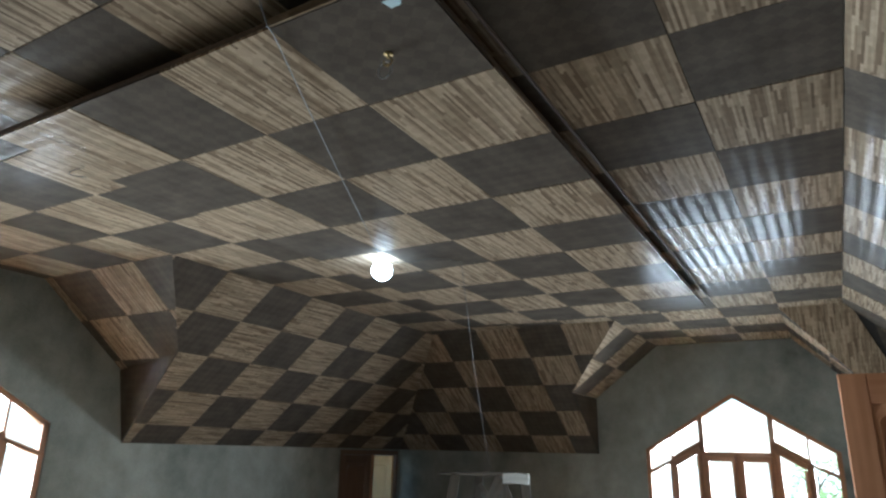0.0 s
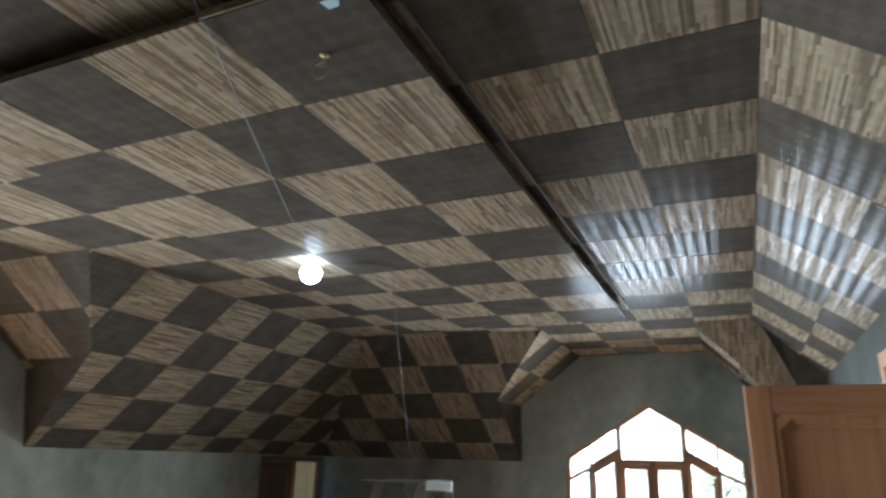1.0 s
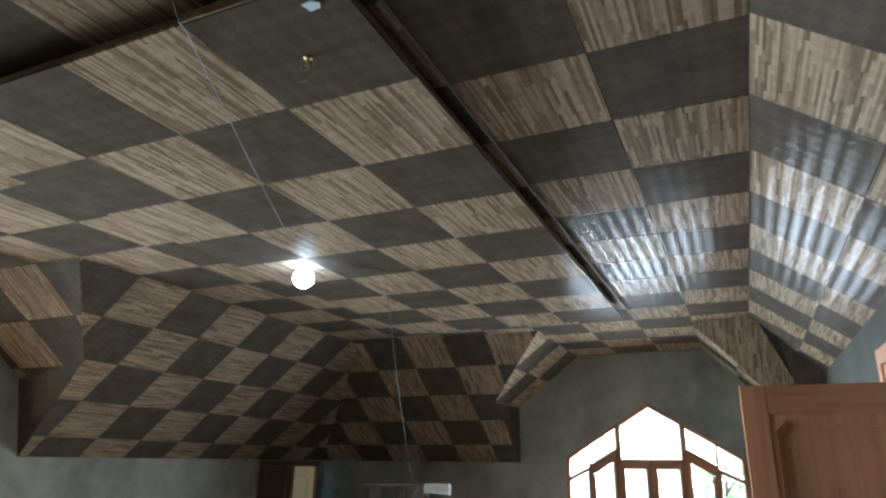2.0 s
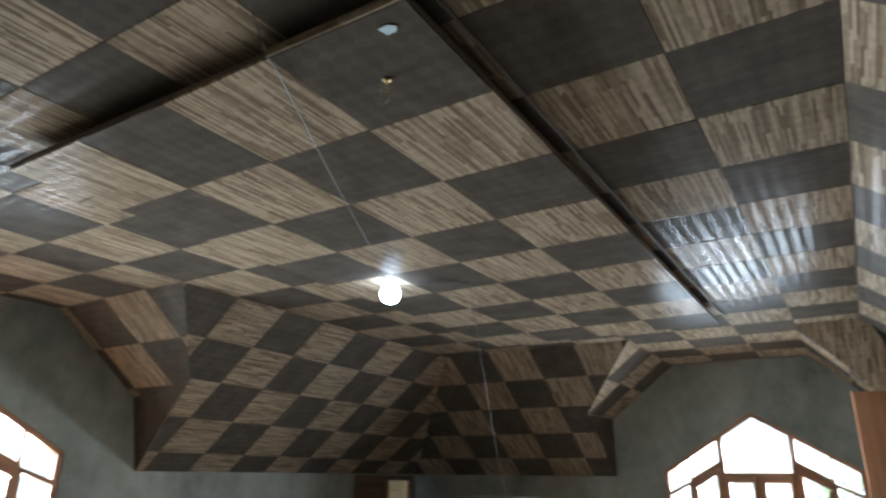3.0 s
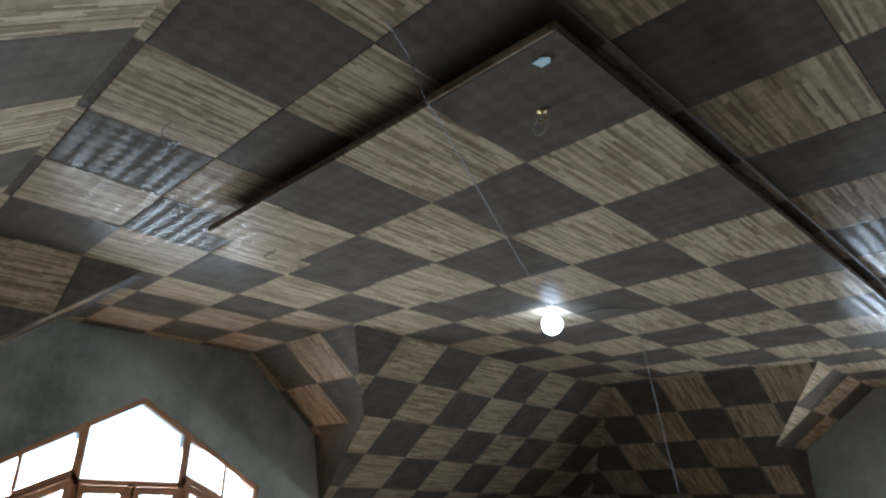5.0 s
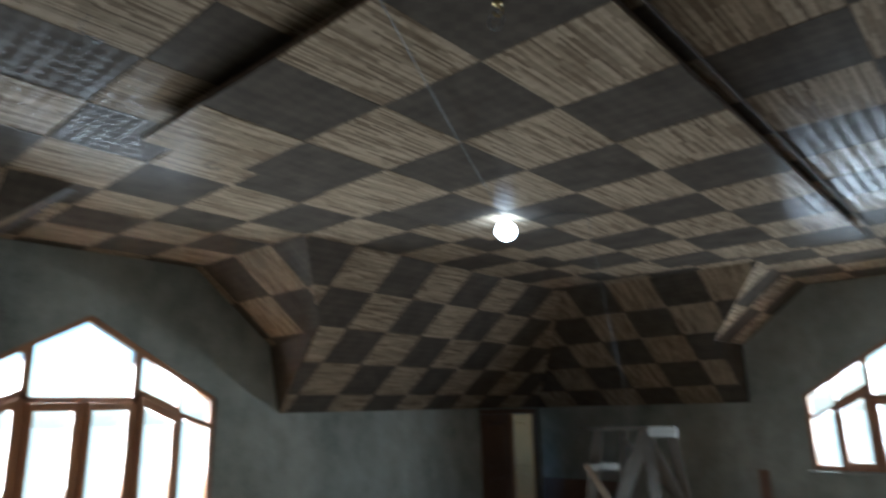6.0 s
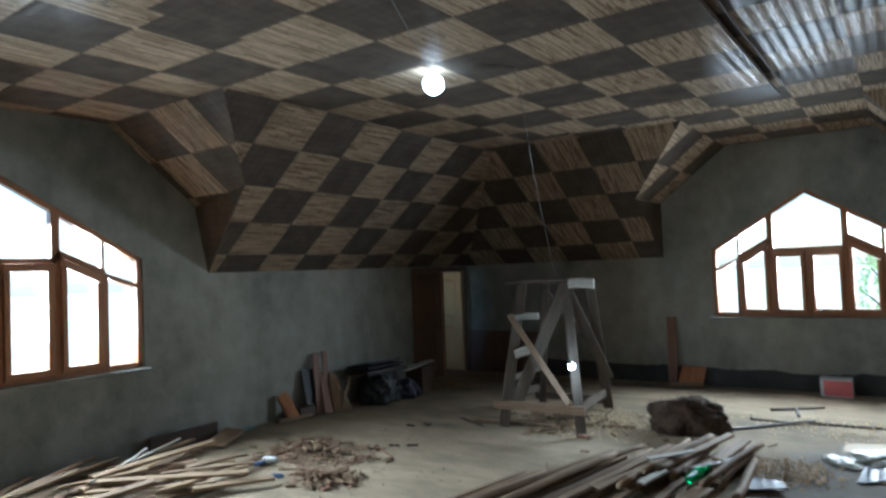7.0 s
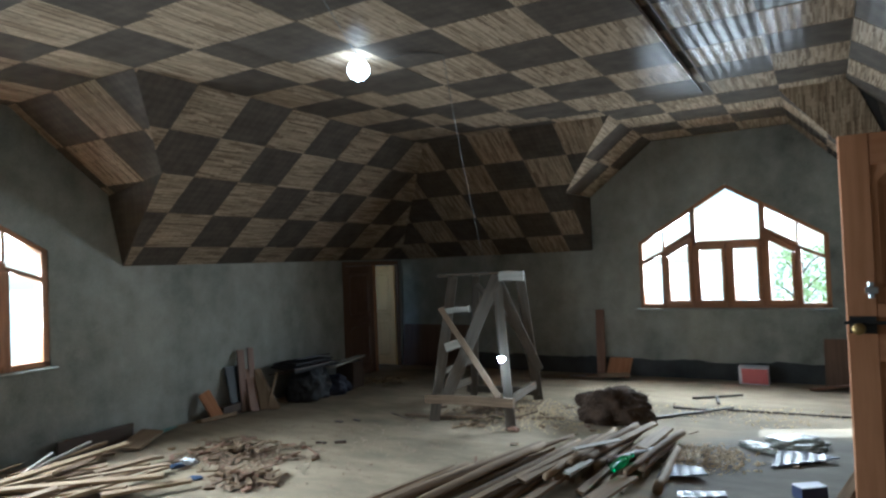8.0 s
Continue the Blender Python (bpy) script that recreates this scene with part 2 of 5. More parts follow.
# pale varnish, raised further so the colour carries light falling on the leaf
LITPALEDOOR = wood("pale_lit_door", (0.55, 0.3, 0.1), (0.75, 0.47, 0.19), 9, (0.4, 0.5))
OLDWOOD = wood("old_timber", (0.065, 0.043, 0.027), (0.185, 0.13, 0.084), 14, (0.7, 0.9))
RAWWOOD = wood("raw_timber", (0.115, 0.076, 0.044), (0.245, 0.175, 0.108), 14, (0.65, 0.85))
REDWOOD = wood("reddish_board", (0.11, 0.055, 0.033), (0.21, 0.112, 0.068), 12, (0.5, 0.7))
PINKBOARD = wood("pinkish_board", (0.14, 0.092, 0.072), (0.27, 0.185, 0.15), 12, (0.6, 0.8))
# grey trestle timber; its backlit darkness is put into the colour
TRESTLE = wood("backlit_timber", (0.042, 0.034, 0.025), (0.108, 0.088, 0.066), 14, (0.75, 0.92))
WHITEWOOD = wood("whitewashed_end", (0.17, 0.155, 0.13), (0.36, 0.335, 0.29), 12, (0.6, 0.8))
BLACK = plain("black_rubber", (0.012, 0.012, 0.013), 0.55)
BRASS = plain("brass", (0.4, 0.29, 0.12), 0.45, 1.0)
STEEL = plain("steel", (0.55, 0.55, 0.56), 0.35, 1.0)
CABLE = plain("grey_cable", (0.06, 0.057, 0.053), 0.6)
BULB = glowing("lit_bulb", (0.9, 0.96, 1.0), 10.0)
BULB_LOW = glowing("lit_lamp", (0.88, 0.95, 1.0), 65.0)


# ---------------------------------------------------------------- mesh helpers
def part(name, bm, mat, parent=None, label=""):
    me = bpy.data.meshes.new(name)
    bm.to_mesh(me)
    bm.free()
    me.materials.append(mat)
    ob = new(name, me)
    if parent is not None:
        ob.parent = parent
    if label:
        ob["label"] = label
    return ob


def thing(name, m, label, category, group="", kind=""):
    ob = new(name)
    ob.empty_display_size = 0.05
    ob.matrix_world = m
    return tagged(ob, label, category, group, kind)


def uv_of(bm):
    return bm.loops.layers.uv.verify()


def beam(bm, a, b, w, h, up=(0, 0, 1), bevel=0.004, bow=0.0, cuts=1):
    """A bar from a to b, w wide and h thick, with eased edges and its grain along its length."""
    a, b = Vector(a), Vector(b)
    d = (b - a)
    n = d.normalized()
    u = Vector(up)
    if abs(u.dot(n)) > 0.95:
        u = Vector((1, 0, 0)) if abs(n.x) < 0.9 else Vector((0, 1, 0))
    s = n.cross(u).normalized()
    u = s.cross(n).normalized()
    c = min(bevel, w * 0.3, h * 0.3)
    ring = [(-w / 2 + c, -h / 2), (w / 2 - c, -h / 2), (w / 2, -h / 2 + c), (w / 2, h / 2 - c),
            (w / 2 - c, h / 2), (-w / 2 + c, h / 2), (-w / 2, h / 2 - c), (-w / 2, -h / 2 + c)]
    lay = uv_of(bm)
    rings = []
    for k in range(cuts + 1):
        f = k / cuts
        o = a + d * f + u * (bow * math.sin(math.pi * f))
        rings.append([bm.verts.new(o + s * p + u * q) for p, q in ring])
    walkround = [0]
    for k in range(8):
        p, q = ring[k], ring[(k + 1) % 8]
        walkround.append(walkround[-1] + math.hypot(q[0] - p[0], q[1] - p[1]))
    L = d.length
    for k in range(cuts):
        for j in range(8):
            f = bm.faces.new((rings[k][j], rings[k][(j + 1) % 8], rings[k + 1][(j + 1) % 8], rings[k + 1][j]))
            y0, y1 = L * k / cuts, L * (k + 1) / cuts
            for lp, c2 in zip(f.loops, ((walkround[j], y0), (walkround[j + 1], y0), (walkround[j + 1], y1), (walkround[j], y1))):
                lp[lay].uv = c2
    for r, flip in ((rings[0], True), (rings[-1], False)):
        f = bm.faces.new(r[::-1] if flip else r)
        for lp in f.loops:
            q = lp.vert.co - a
            lp[lay].uv = (q.dot(s), q.dot(u) * 0.1)
    return bm


def box(bm, lo, hi, bevel=0.004):
    """An upright block between two corners; its grain runs along its longest side."""
    lo, hi = Vector(lo), Vector(hi)
    size, mid = hi - lo, (hi + lo) / 2
    k = max(range(3), key=lambda i: size[i])
    a, b = mid.copy(), mid.copy()
    a[k], b[k] = lo[k], hi[k]
    if k == 2:
        return beam(bm, a, b, size.y, size.x, (1, 0, 0), bevel)
    w = size.y if k == 0 else size.x
    return beam(bm, a, b, w, size.z, (0, 0, 1), bevel)


def prism(bm, points, way):
    """A flat outline pushed along a vector."""
    way = Vector(way)
    lay = uv_of(bm)
    a = [bm.verts.new(p) for p in points]
    b = [bm.verts.new(Vector(p) + way) for p in points]
    faces = [bm.faces.new(a), bm.faces.new(b[::-1])]
    for i in range(len(a)):
        j = (i + 1) % len(a)
        faces.append(bm.faces.new((a[j], a[i], b[i], b[j])))
    for f in faces:
        for lp in f.loops:
            c = lp.vert.co
            lp[lay].uv = (c.x + c.y, c.z)
    return bm


def tube(bm, pts, r, sides=8, taper=1.0):
    """A round bar or cable along a row of points."""
    lay = uv_of(bm)
    pts = [Vector(p) for p in pts]
    rings, dist = [], 0.0
    marks = []
    for i, p in enumerate(pts):
        d = (pts[min(i + 1, len(pts) - 1)] - pts[max(i - 1, 0)]).normalized()
        u = Vector((0, 0, 1)) if abs(d.z) < 0.9 else Vector((1, 0, 0))
        s = d.cross(u).normalized()
        u = s.cross(d)
        q = r * (1 + (taper - 1) * i / max(1, len(pts) - 1))
        rings.append([bm.verts.new(p + (s * math.cos(t) + u * math.sin(t)) * q) for t in (2 * math.pi * k / sides for k in range(sides))])
        if i:
            dist += (p - pts[i - 1]).length
        marks.append(dist)
    for i in range(len(pts) - 1):
        for k in range(sides):
            f = bm.faces.new((rings[i][k], rings[i][(k + 1) % sides], rings[i + 1][(k + 1) % sides], rings[i + 1][k]))
            for lp, c in zip(f.loops, ((k, i), (k + 1, i), (k + 1, i + 1), (k, i + 1))):
                lp[lay].uv = (c[0] / sides * 6.28 * r, marks[c[1]])
    bm.faces.new(rings[0][::-1])
    bm.faces.new(rings[-1])
    return bm


def lathe(bm, profile, m=Matrix(), sides=20):
    """A turned shape: (radius, height) pairs about the z axis, placed by m."""
    rings = []
    for r, z in profile:
        rings.append([bm.verts.new(m @ Vector((r * math.cos(t), r * math.sin(t), z))) for t in (2 * math.pi * k / sides for k in range(sides))])
    for a, b in zip(rings, rings[1:]):
        for k in range(sides):
            f = bm.faces.new((a[k], a[(k + 1) % sides], b[(k + 1) % sides], b[k]))
            f.smooth = True
    bm.faces.new(rings[0][::-1])
    bm.faces.new(rings[-1])
    return bm


# ---------------------------------------------------------------- ceiling
def clip(poly, keep):
    """The part of a flat polygon that lies inside a convex one (both counter-clockwise)."""
    out = poly
    for i in range(len(keep)):
        (ax, ay), (bx, by) = keep[i], keep[(i + 1) % len(keep)]
        src, out = out, []
        side = lambda p: (bx - ax) * (p[1] - ay) - (by - ay) * (p[0] - ax)
        for j in range(len(src)):
            p, q = src[j], src[(j + 1) % len(src)]
            sp, sq = side(p), side(q)
            if sp >= 0:
                out.append(p)
            if (sp > 0 > sq) or (sp < 0 < sq):
                t = sp / (sp - sq)
                out.append((p[0] + (q[0] - p[0]) * t, p[1] + (q[1] - p[1]) * t))
        if len(out) < 3:
            return []
    return out


def area(poly):
    return 0.5 * sum(a[0] * b[1] - b[0] * a[1] for a, b in zip(poly, poly[1:] + poly[:1]))


def tiled(name, origin, u, v, regions, step, shift, odd, label, thick=0.012, grain="v", backing=0.02, edge=None, merge=False):
    """Chequered panels on a plane: origin + a*u + b*v, over convex regions given in (a, b). One mesh; every panel is a
    slab of its own with a narrow joint, in front of a dark backing."""
    o, u, v = Vector(origin), Vector(u).normalized(), Vector(v).normalized()
    nrm = u.cross(v).normalized()
    if nrm.z > 0:
        nrm = -nrm
    rng = random.Random(name)
    verts, faces, mats, uvs = [], [], [], []

    def slab(poly, mat, off, depth, jitter=0.0, tilt=(0.0, 0.0)):
        k = len(verts)
        m = len(poly)
        ma, mb = sum(p[0] for p in poly) / m, sum(p[1] for p in poly) / m
        for a, b in poly:
            verts.append(o + u * a + v * b + nrm * (off + jitter + tilt[0] * (a - ma) + tilt[1] * (b - mb)))
        for a, b in poly:
            verts.append(o + u * a + v * b + nrm * (off + jitter - depth))
        loops = [(a, b) if grain == "v" else (b, a) for a, b in poly]
        front = list(range(m))
        if (u.cross(v)).dot(nrm) < 0:
            front = front[::-1]
        faces.append([k + i for i in front]); mats.append(mat); uvs.append([loops[i] for i in front])
        back = front[::-1]
        faces.append([k + m + i for i in back]); mats.append(mat); uvs.append([loops[i] for i in back])
        for i in range(m):
            p, q = front[i], front[(i + 1) % m]
            faces.append([k + q, k + p, k + m + p, k + m + q]); mats.append(mat); uvs.append([loops[q], loops[p], loops[p], loops[q]])

    for reg in regions:
        reg = list(reg)
        if area(reg) < 0:
            reg = reg[::-1]
        slab(reg, 2, -thick - 0.003, backing)
        a0, a1 = min(p[0] for p in reg), max(p[0] for p in reg)
        b0, b1 = min(p[1] for p in reg), max(p[1] for p in reg)
        first = math.floor((a0 - shift[0]) / step[0])
        narrow = merge and shift[0] + (first + 1) * step[0] - a0 < 0.25 * step[0]     # too narrow to be a panel of its own
        for i in range(first + narrow, math.ceil((a1 - shift[0]) / step[0])):
            for j in range(math.floor((b0 - shift[1]) / step[1]), math.ceil((b1 - shift[1]) / step[1])):
                g = 0.0015 + 0.001 * rng.random()
                x0, y0 = shift[0] + i * step[0] + g, shift[1] + j * step[1] + g
                x1, y1 = x0 + step[0] - 2 * g, y0 + step[1] - 2 * g
                if narrow and i == first + 1:
                    x0 = a0
                cell = clip([(x0, y0), (x1, y0), (x1, y1), (x0, y1)], reg)
                if len(cell) >= 3 and area(cell) > 1e-4:
                    slab(cell, (i + j + odd) % 2, 0.0, thick, rng.uniform(-0.001, 0.001), (rng.gauss(0, 0.004), rng.gauss(0, 0.004)))
    me = bpy.data.meshes.new(name)
    me.from_pydata([tuple(p) for p in verts], [], faces)
    lay = me.uv_layers.new(name="UVMap")
    flat = [c for f in uvs for p in f for c in p]
    lay.data.foreach_set("uv", flat)
    for m in (PANEL_A, PANEL_B, edge or GAP):
        me.materials.append(m)
    me.polygons.foreach_set("material_index", mats)
    me.update()
    return tagged(new(name, me), label, "ceiling", "", "structure")


KA, KB, KR, KN = 0.714, 0.803, 0.75, 0.75      # fall of the four slopes
YA, XB, XR, YN = 5.78, -3.12, 1.83, -1.53       # edges of the flat part
DL, DR = (-0.48, 1.43), (-0.55, 1.23)          # flat tops of the two window bays
CHK_A = -1.495                                # cheek of the north bay
WARM = "chequered ceiling of striped tan and dark brown panels"

tiled("ceiling_flat", (0, 0, F), (1, 0, 0), (0, 1, 0),
      [[(XB, YN), (0.65, YN), (0.65, YA), (XB, YA)], [(DR[0], YA), (0.65, YA), (0.65, YW), (DR[0], YW)],
       [(XW, DL[0]), (XB, DL[0]), (XB, DL[1]), (XW, DL[1])]],
      (0.612, 0.585), (0.65, 0.27), 0, "flat " + WARM, merge=True)
tiled("ceiling_flat_east", (0, 0, F), (1, 0, 0), (0, 1, 0),
      [[(0.65, YN), (XR, YN), (XR, YA), (0.65, YA)], [(0.65, YA), (DR[1], YA), (DR[1], YW), (0.65, YW)]],
      (0.59, 0.585), (0.65, 0.27), 0, "flat " + WARM)
T, TX = 0.612, 0.018                          # tray panels and their shift
tiled("ceiling_tray", (0, 0, TRAY), (1, 0, 0), (0, 1, 0), [[(TX - 3 * T, -T), (TX + T, -T), (TX + T, 4.84), (TX - 3 * T, 4.84)]],
      (T, T), (TX, 0), 0, "lowered rectangular tray of chequered striped and dark panels", edge=TRAYSIDE)


def slope(name, origin, along, down, corners, step, shift, odd, grain):
    """A sloping field: corners as points of the plan, dropped onto the plane."""
    o, a = Vector(origin), Vector(along).normalized()
    d = Vector(down)
    dn = d.normalized()
    flatd = Vector((d.x, d.y, 0))
    stretch = d.length / flatd.length
    regs = []
    for poly in corners:
        reg = []
        for x, y in poly:
            r = Vector((x - o.x, y - o.y, 0))
            reg.append((r.dot(a), r.dot(flatd.normalized()) * stretch))
        regs.append(reg)
    return tiled(name, origin, a, dn, regs, step, shift, odd, "sloping " + WARM, grain=grain)


BW = 0.8                                      # fall of the west bay's flanks
ax, ay, az = XB - 0.68 / KB, DL[1] + 0.68 / BW, F - 0.68          # head of the west cheek
by, bz = 2.42, F - BW * (2.42 - DL[1])                            # cheek at the wall
sy = DL[0] - 0.68 / BW
CA = 0.75 / KA
SE = YA + (XE - XR) * KR / KA                                     # hip against the east wall
slope("ceiling_slope_west", (XB, YA, F), (0, -1, 0), (-1, 0, -KB),
      [[(XB, DL[1]), (XB, YA), (XW, YW)], [(XB, DL[1]), (XW, YW), (ax, ay)], [(XW, YW), (XW, 2.57), (ax, ay)],
       [(XB, DL[0]), (XB, YN), (XW, YS)], [(XB, DL[0]), (XW, YS), (ax, sy)], [(XW, YS), (XW, sy - 0.2), (ax, sy)]],
      (0.59, 0.54), (3.72, 0), 1, "u")
slope("ceiling_slope_north", (XB, YA, F), (1, 0, 0), (0, 1, -KA),
      [[(XB, YA), (DR[0], YA), (CHK_A, YA + CA), (XW, YW)], [(XW, YW), (CHK_A, YA + CA), (CHK_A, YW)],
       ],
      (0.6, 0.56), (1.87, 0), 0, "v")
slope("ceiling_slope_north_east", (XR, YA, F), (1, 0, 0), (0, 1, -KA),
      [[(DR[1], YA), (XR + 0.05, YA), (2.24, 6.66), (1.98, YA + CA)]], (3.0, 3.0), (-1.5, -0.5), 0, "v")
slope("ceiling_slope_hip_east", (XR, YA, F), (1, 0, 0), (0, 1, -KA),
      [[(XR + 0.05, YA), (XE, SE), (XE, YW), (2.24, 6.66)], [(1.98, YA + CA), (2.24, 6.66), (XE, YW), (1.98, YW)]], (6.0, 6.0), (-3.0, -2.0), 1, "v")
slope("ceiling_slope_east", (XR, YA, F), (0, -1, 0), (1, 0, -KR),
      [[(XR, YA), (XE, SE), (XE, YN - 0.72), (XR, YN)]], (0.585, 0.57), (4.94, 0), 0, "u")
slope("ceiling_slope_south", (XB, YN, F), (1, 0, 0), (0, -1, -KN),
      [[(XB, YN), (XR, YN), (XE, YN - 0.72), (XE, YS), (XW, YS)]], (0.59, 0.59), (2.62, 0), 0, "v")
slope("ceiling_bay_north_west", (DR[0], YW, F), (0, -1, 0), (-1, 0, -0.79),
      [[(DR[0], YA), (CHK_A, YA + CA), (CHK_A, YW), (DR[0], YW)]], (0.55, 0.6), (0, 0), 1, "u")
slope("ceiling_bay_north_east", (DR[1], YW, F), (0, -1, 0), (1, 0, -1.0),
      [[(DR[1], YA), (1.98, YA + CA), (1.98, YW), (DR[1], YW)]], (0.59, 0.59), (0, 0), 0, "u")
slope("ceiling_bay_west_north", (XW, DL[1], F), (1, 0, 0), (0, 1, -BW),
      [[(XB, DL[1]), (ax, ay), (XW, by), (XW, DL[1])]], (0.63, 0.57), (0.76, 0), 0, "v")
slope("ceiling_bay_west_south", (XW, DL[0], F), (1, 0, 0), (0, -1, -BW),
      [[(XB, DL[0]), (ax, sy), (XW, sy - 0.1), (XW, DL[0])]], (0.63, 0.57), (0.76, 0), 0, "v")


def cheek(name, a, b, c):
    """An upright three-cornered panel that closes the side of a window bay."""
    bm = bmesh.new()
    a, b, c = Vector(a), Vector(b), Vector(c)
    n = (b - a).cross(c - a).normalized() * 0.012
    prism(bm, [a, b, c], n)
    bmesh.ops.recalc_face_normals(bm, faces=bm.faces)
    return tagged(part(name, bm, PANEL_B), "upright triangular bay cheek of dark panel", "ceiling", "", "structure")


cheek("ceiling_cheek_north", (CHK_A, YA + CA, F - 0.75), (CHK_A, YW, F - 0.75), (CHK_A, YW, EAVE))
cheek("ceiling_cheek_east", (1.98, YA + CA, F - 0.75), (1.98, YW, F - 0.75), (1.98, YW, EAVE))
cheek("ceiling_cheek_west", (ax, ay, az), (XW, by, bz), (XW, 2.57, EAVE))
cheek("ceiling_cheek_south", (ax, sy, az), (XW, sy - 0.1, az - 0.08), (XW, sy - 0.2, EAVE))
for side, a, c in (("east", (0.50, -0.42, 3.385), (0.50, 4.62, 3.385)), ("west", (-1.55, -0.42, 3.385), (-1.55, 4.62, 3.385)),
                   ("south", (-1.55, -0.36, 3.385), (0.47, -0.36, 3.385))):
    bm = bmesh.new()
    beam(bm, a, c, 0.05, 0.083)
    tagged(part("trim", bm, BATTEN), "dark stained hanger batten between tray and ceiling", "trim", "", "structure")
bm = bmesh.new()
beam(bm, (0.652, -0.9, F - 0.009), (0.652, 4.8, F - 0.009), 0.014, 0.016)
tagged(part("trim", bm, TRAYSIDE), "thin brown cover strip in the joint beside the tray", "trim", "", "structure")
bm = bmesh.new()
box(bm, (TX + 0.004, -0.6245, TRAY + 0.001), (TX + T, -0.6145, TRAY + 0.037), 0.002)
tagged(part("trim", bm, PANEL_A), "striped tan edging on the end of the tray", "trim", "", "structure")


# saw-toothed strip, coloured dark to draw the shading at the bay edge
bm = bmesh.new()
for k in range(30):
    x0 = XW + 0.06 + k * 0.058
    prism(bm, [(x0, DL[0] - 0.008, F - 0.003), (x0 + 0.058, DL[0] - 0.008, F - 0.003), (x0 + 0.058, DL[0] + 0.006, F - 0.003),
               (x0 + 0.035, DL[0] + 0.045 + 0.012 * ((k * 7) % 3), F - 0.003), (x0, DL[0] + 0.006, F - 0.003)], (0, 0, -0.004))
bmesh.ops.recalc_face_normals(bm, faces=bm.faces)
tagged(part("trim", bm, plain("shaded_tape_edge", (0.07, 0.066, 0.07), 0.8)), "torn saw-toothed tape along the bay edge, shading put into its dark grey", "trim", "", "structure")


# ---------------------------------------------------------------- walls and floor
def wall(name, outlines, way, label, mat=None):
    bm = bmesh.new()
    for o in outlines:
        prism(bm, o, way)
    bmesh.ops.recalc_face_normals(bm, faces=bm.faces)
    return tagged(part(name, bm, mat or PLASTER), label, "wall", "", "structure")


def gable_wall(at, w, lo, hi, top):
    """Outlines round a gabled window w = (left, right, sill, shoulder, apex) in a wall from lo to hi."""
    s0, s1, zb, zs, za = w
    mid = (s0 + s1) / 2
    return [[at(lo, 0), at(hi, 0), at(hi, zb), at(lo, zb)], [at(lo, zb), at(s0, zb), at(s0, zs), at(s0, top), at(lo, top)],
            [at(s1, zb), at(hi, zb), at(hi, top), at(s1, top), at(s1, zs)],
            [at(s0, zs), at(mid, za), at(mid, top), at(s0, top)], [at(mid, za), at(s1, zs), at(s1, top), at(mid, top)]]


WR = (-0.81, 1.62, 1.0, 1.96, 2.72)
WL = (-0.91, 1.77, 0.91, 2.05, 2.83)
DOOR_Y = (6.30, 7.87)
atN = lambda s, z: (s, YW, z)
atW = lambda s, z: (XW, s, z)
wall("wall_north", gable_wall(atN, WR, XW - 0.2, XE + 0.2, 3.7), (0, 0.2, 0), "grey cement-plastered wall round a gabled window")
west = gable_wall(atW, WL, YS, DOOR_Y[0], 3.7)
west += [[atW(DOOR_Y[0], 1.86), atW(YW, 1.86), atW(YW, 3.7), atW(DOOR_Y[0], 3.7)], [atW(DOOR_Y[1], 0), atW(YW, 0), atW(YW, 1.86), atW(DOOR_Y[1], 1.86)]]
wall("wall_west", west, (-0.2, 0, 0), "grey cement-plastered wall with stains round a gabled window")
# coloured darker than the other walls to stand for the shade on it
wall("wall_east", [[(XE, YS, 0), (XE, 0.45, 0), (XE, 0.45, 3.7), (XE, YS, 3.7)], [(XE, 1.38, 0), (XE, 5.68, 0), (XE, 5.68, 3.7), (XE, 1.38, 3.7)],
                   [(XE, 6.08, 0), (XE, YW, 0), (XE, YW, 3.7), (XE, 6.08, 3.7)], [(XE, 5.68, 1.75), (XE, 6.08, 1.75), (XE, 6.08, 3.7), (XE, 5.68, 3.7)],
                   [(XE, 0.45, 2.26), (XE, 1.38, 2.26), (XE, 1.38, 3.7), (XE, 0.45, 3.7)]], (0.2, 0, 0), "cement wall with a doorway and a narrow gap, shade put into its dark colour", SHADEWALL)
# unseen corridor, added to screen the east doorway from the sky
wall("wall_corridor", [[(XE + 1.5, -1, 0), (XE + 1.5, 3, 0), (XE + 1.5, 3, 2.6), (XE + 1.5, -1, 2.6)]], (0.1, 0, 0), "unseen plain plastered wall added to keep sky light out of the doorway")
wall("ceiling_corridor", [[(XE + 0.2, -1.1, 2.6), (XE + 1.6, -1.1, 2.6), (XE + 1.6, 3.1, 2.6), (XE + 0.2, 3.1, 2.6)]], (0, 0, 0.1), "unseen plain plastered ceiling added to keep sky light out of the doorway")
bm = bmesh.new()
prism(bm, [(XW - 0.25, YS - 0.25, 3.704), (XE + 0.25, YS - 0.25, 3.704), (XE + 0.25, YW + 1.4, 3.704), (XW - 0.25, YW + 1.4, 3.704)], (0, 0, 0.12))
bmesh.ops.recalc_face_normals(bm, faces=bm.faces)
tagged(part("roof", bm, PLASTER), "plain flat slab over the ceiling with a wide eave", "roof", "", "structure")
wall("wall_passage", [[(XW - 1.5, 5.2, 0), (XW - 1.5, 8.4, 0), (XW - 1.5, 8.4, 2.4), (XW - 1.5, 5.2, 2.4)]], (-0.1, 0, 0), "plain grey plastered passage wall")
wall("wall_passage_end", [[(XW - 1.5, 8.3, 0), (XW - 0.2, 8.3, 0), (XW - 0.2, 8.3, 2.4), (XW - 1.5, 8.3, 2.4)]], (0, 0.1, 0), "plain grey plastered passage end wall")
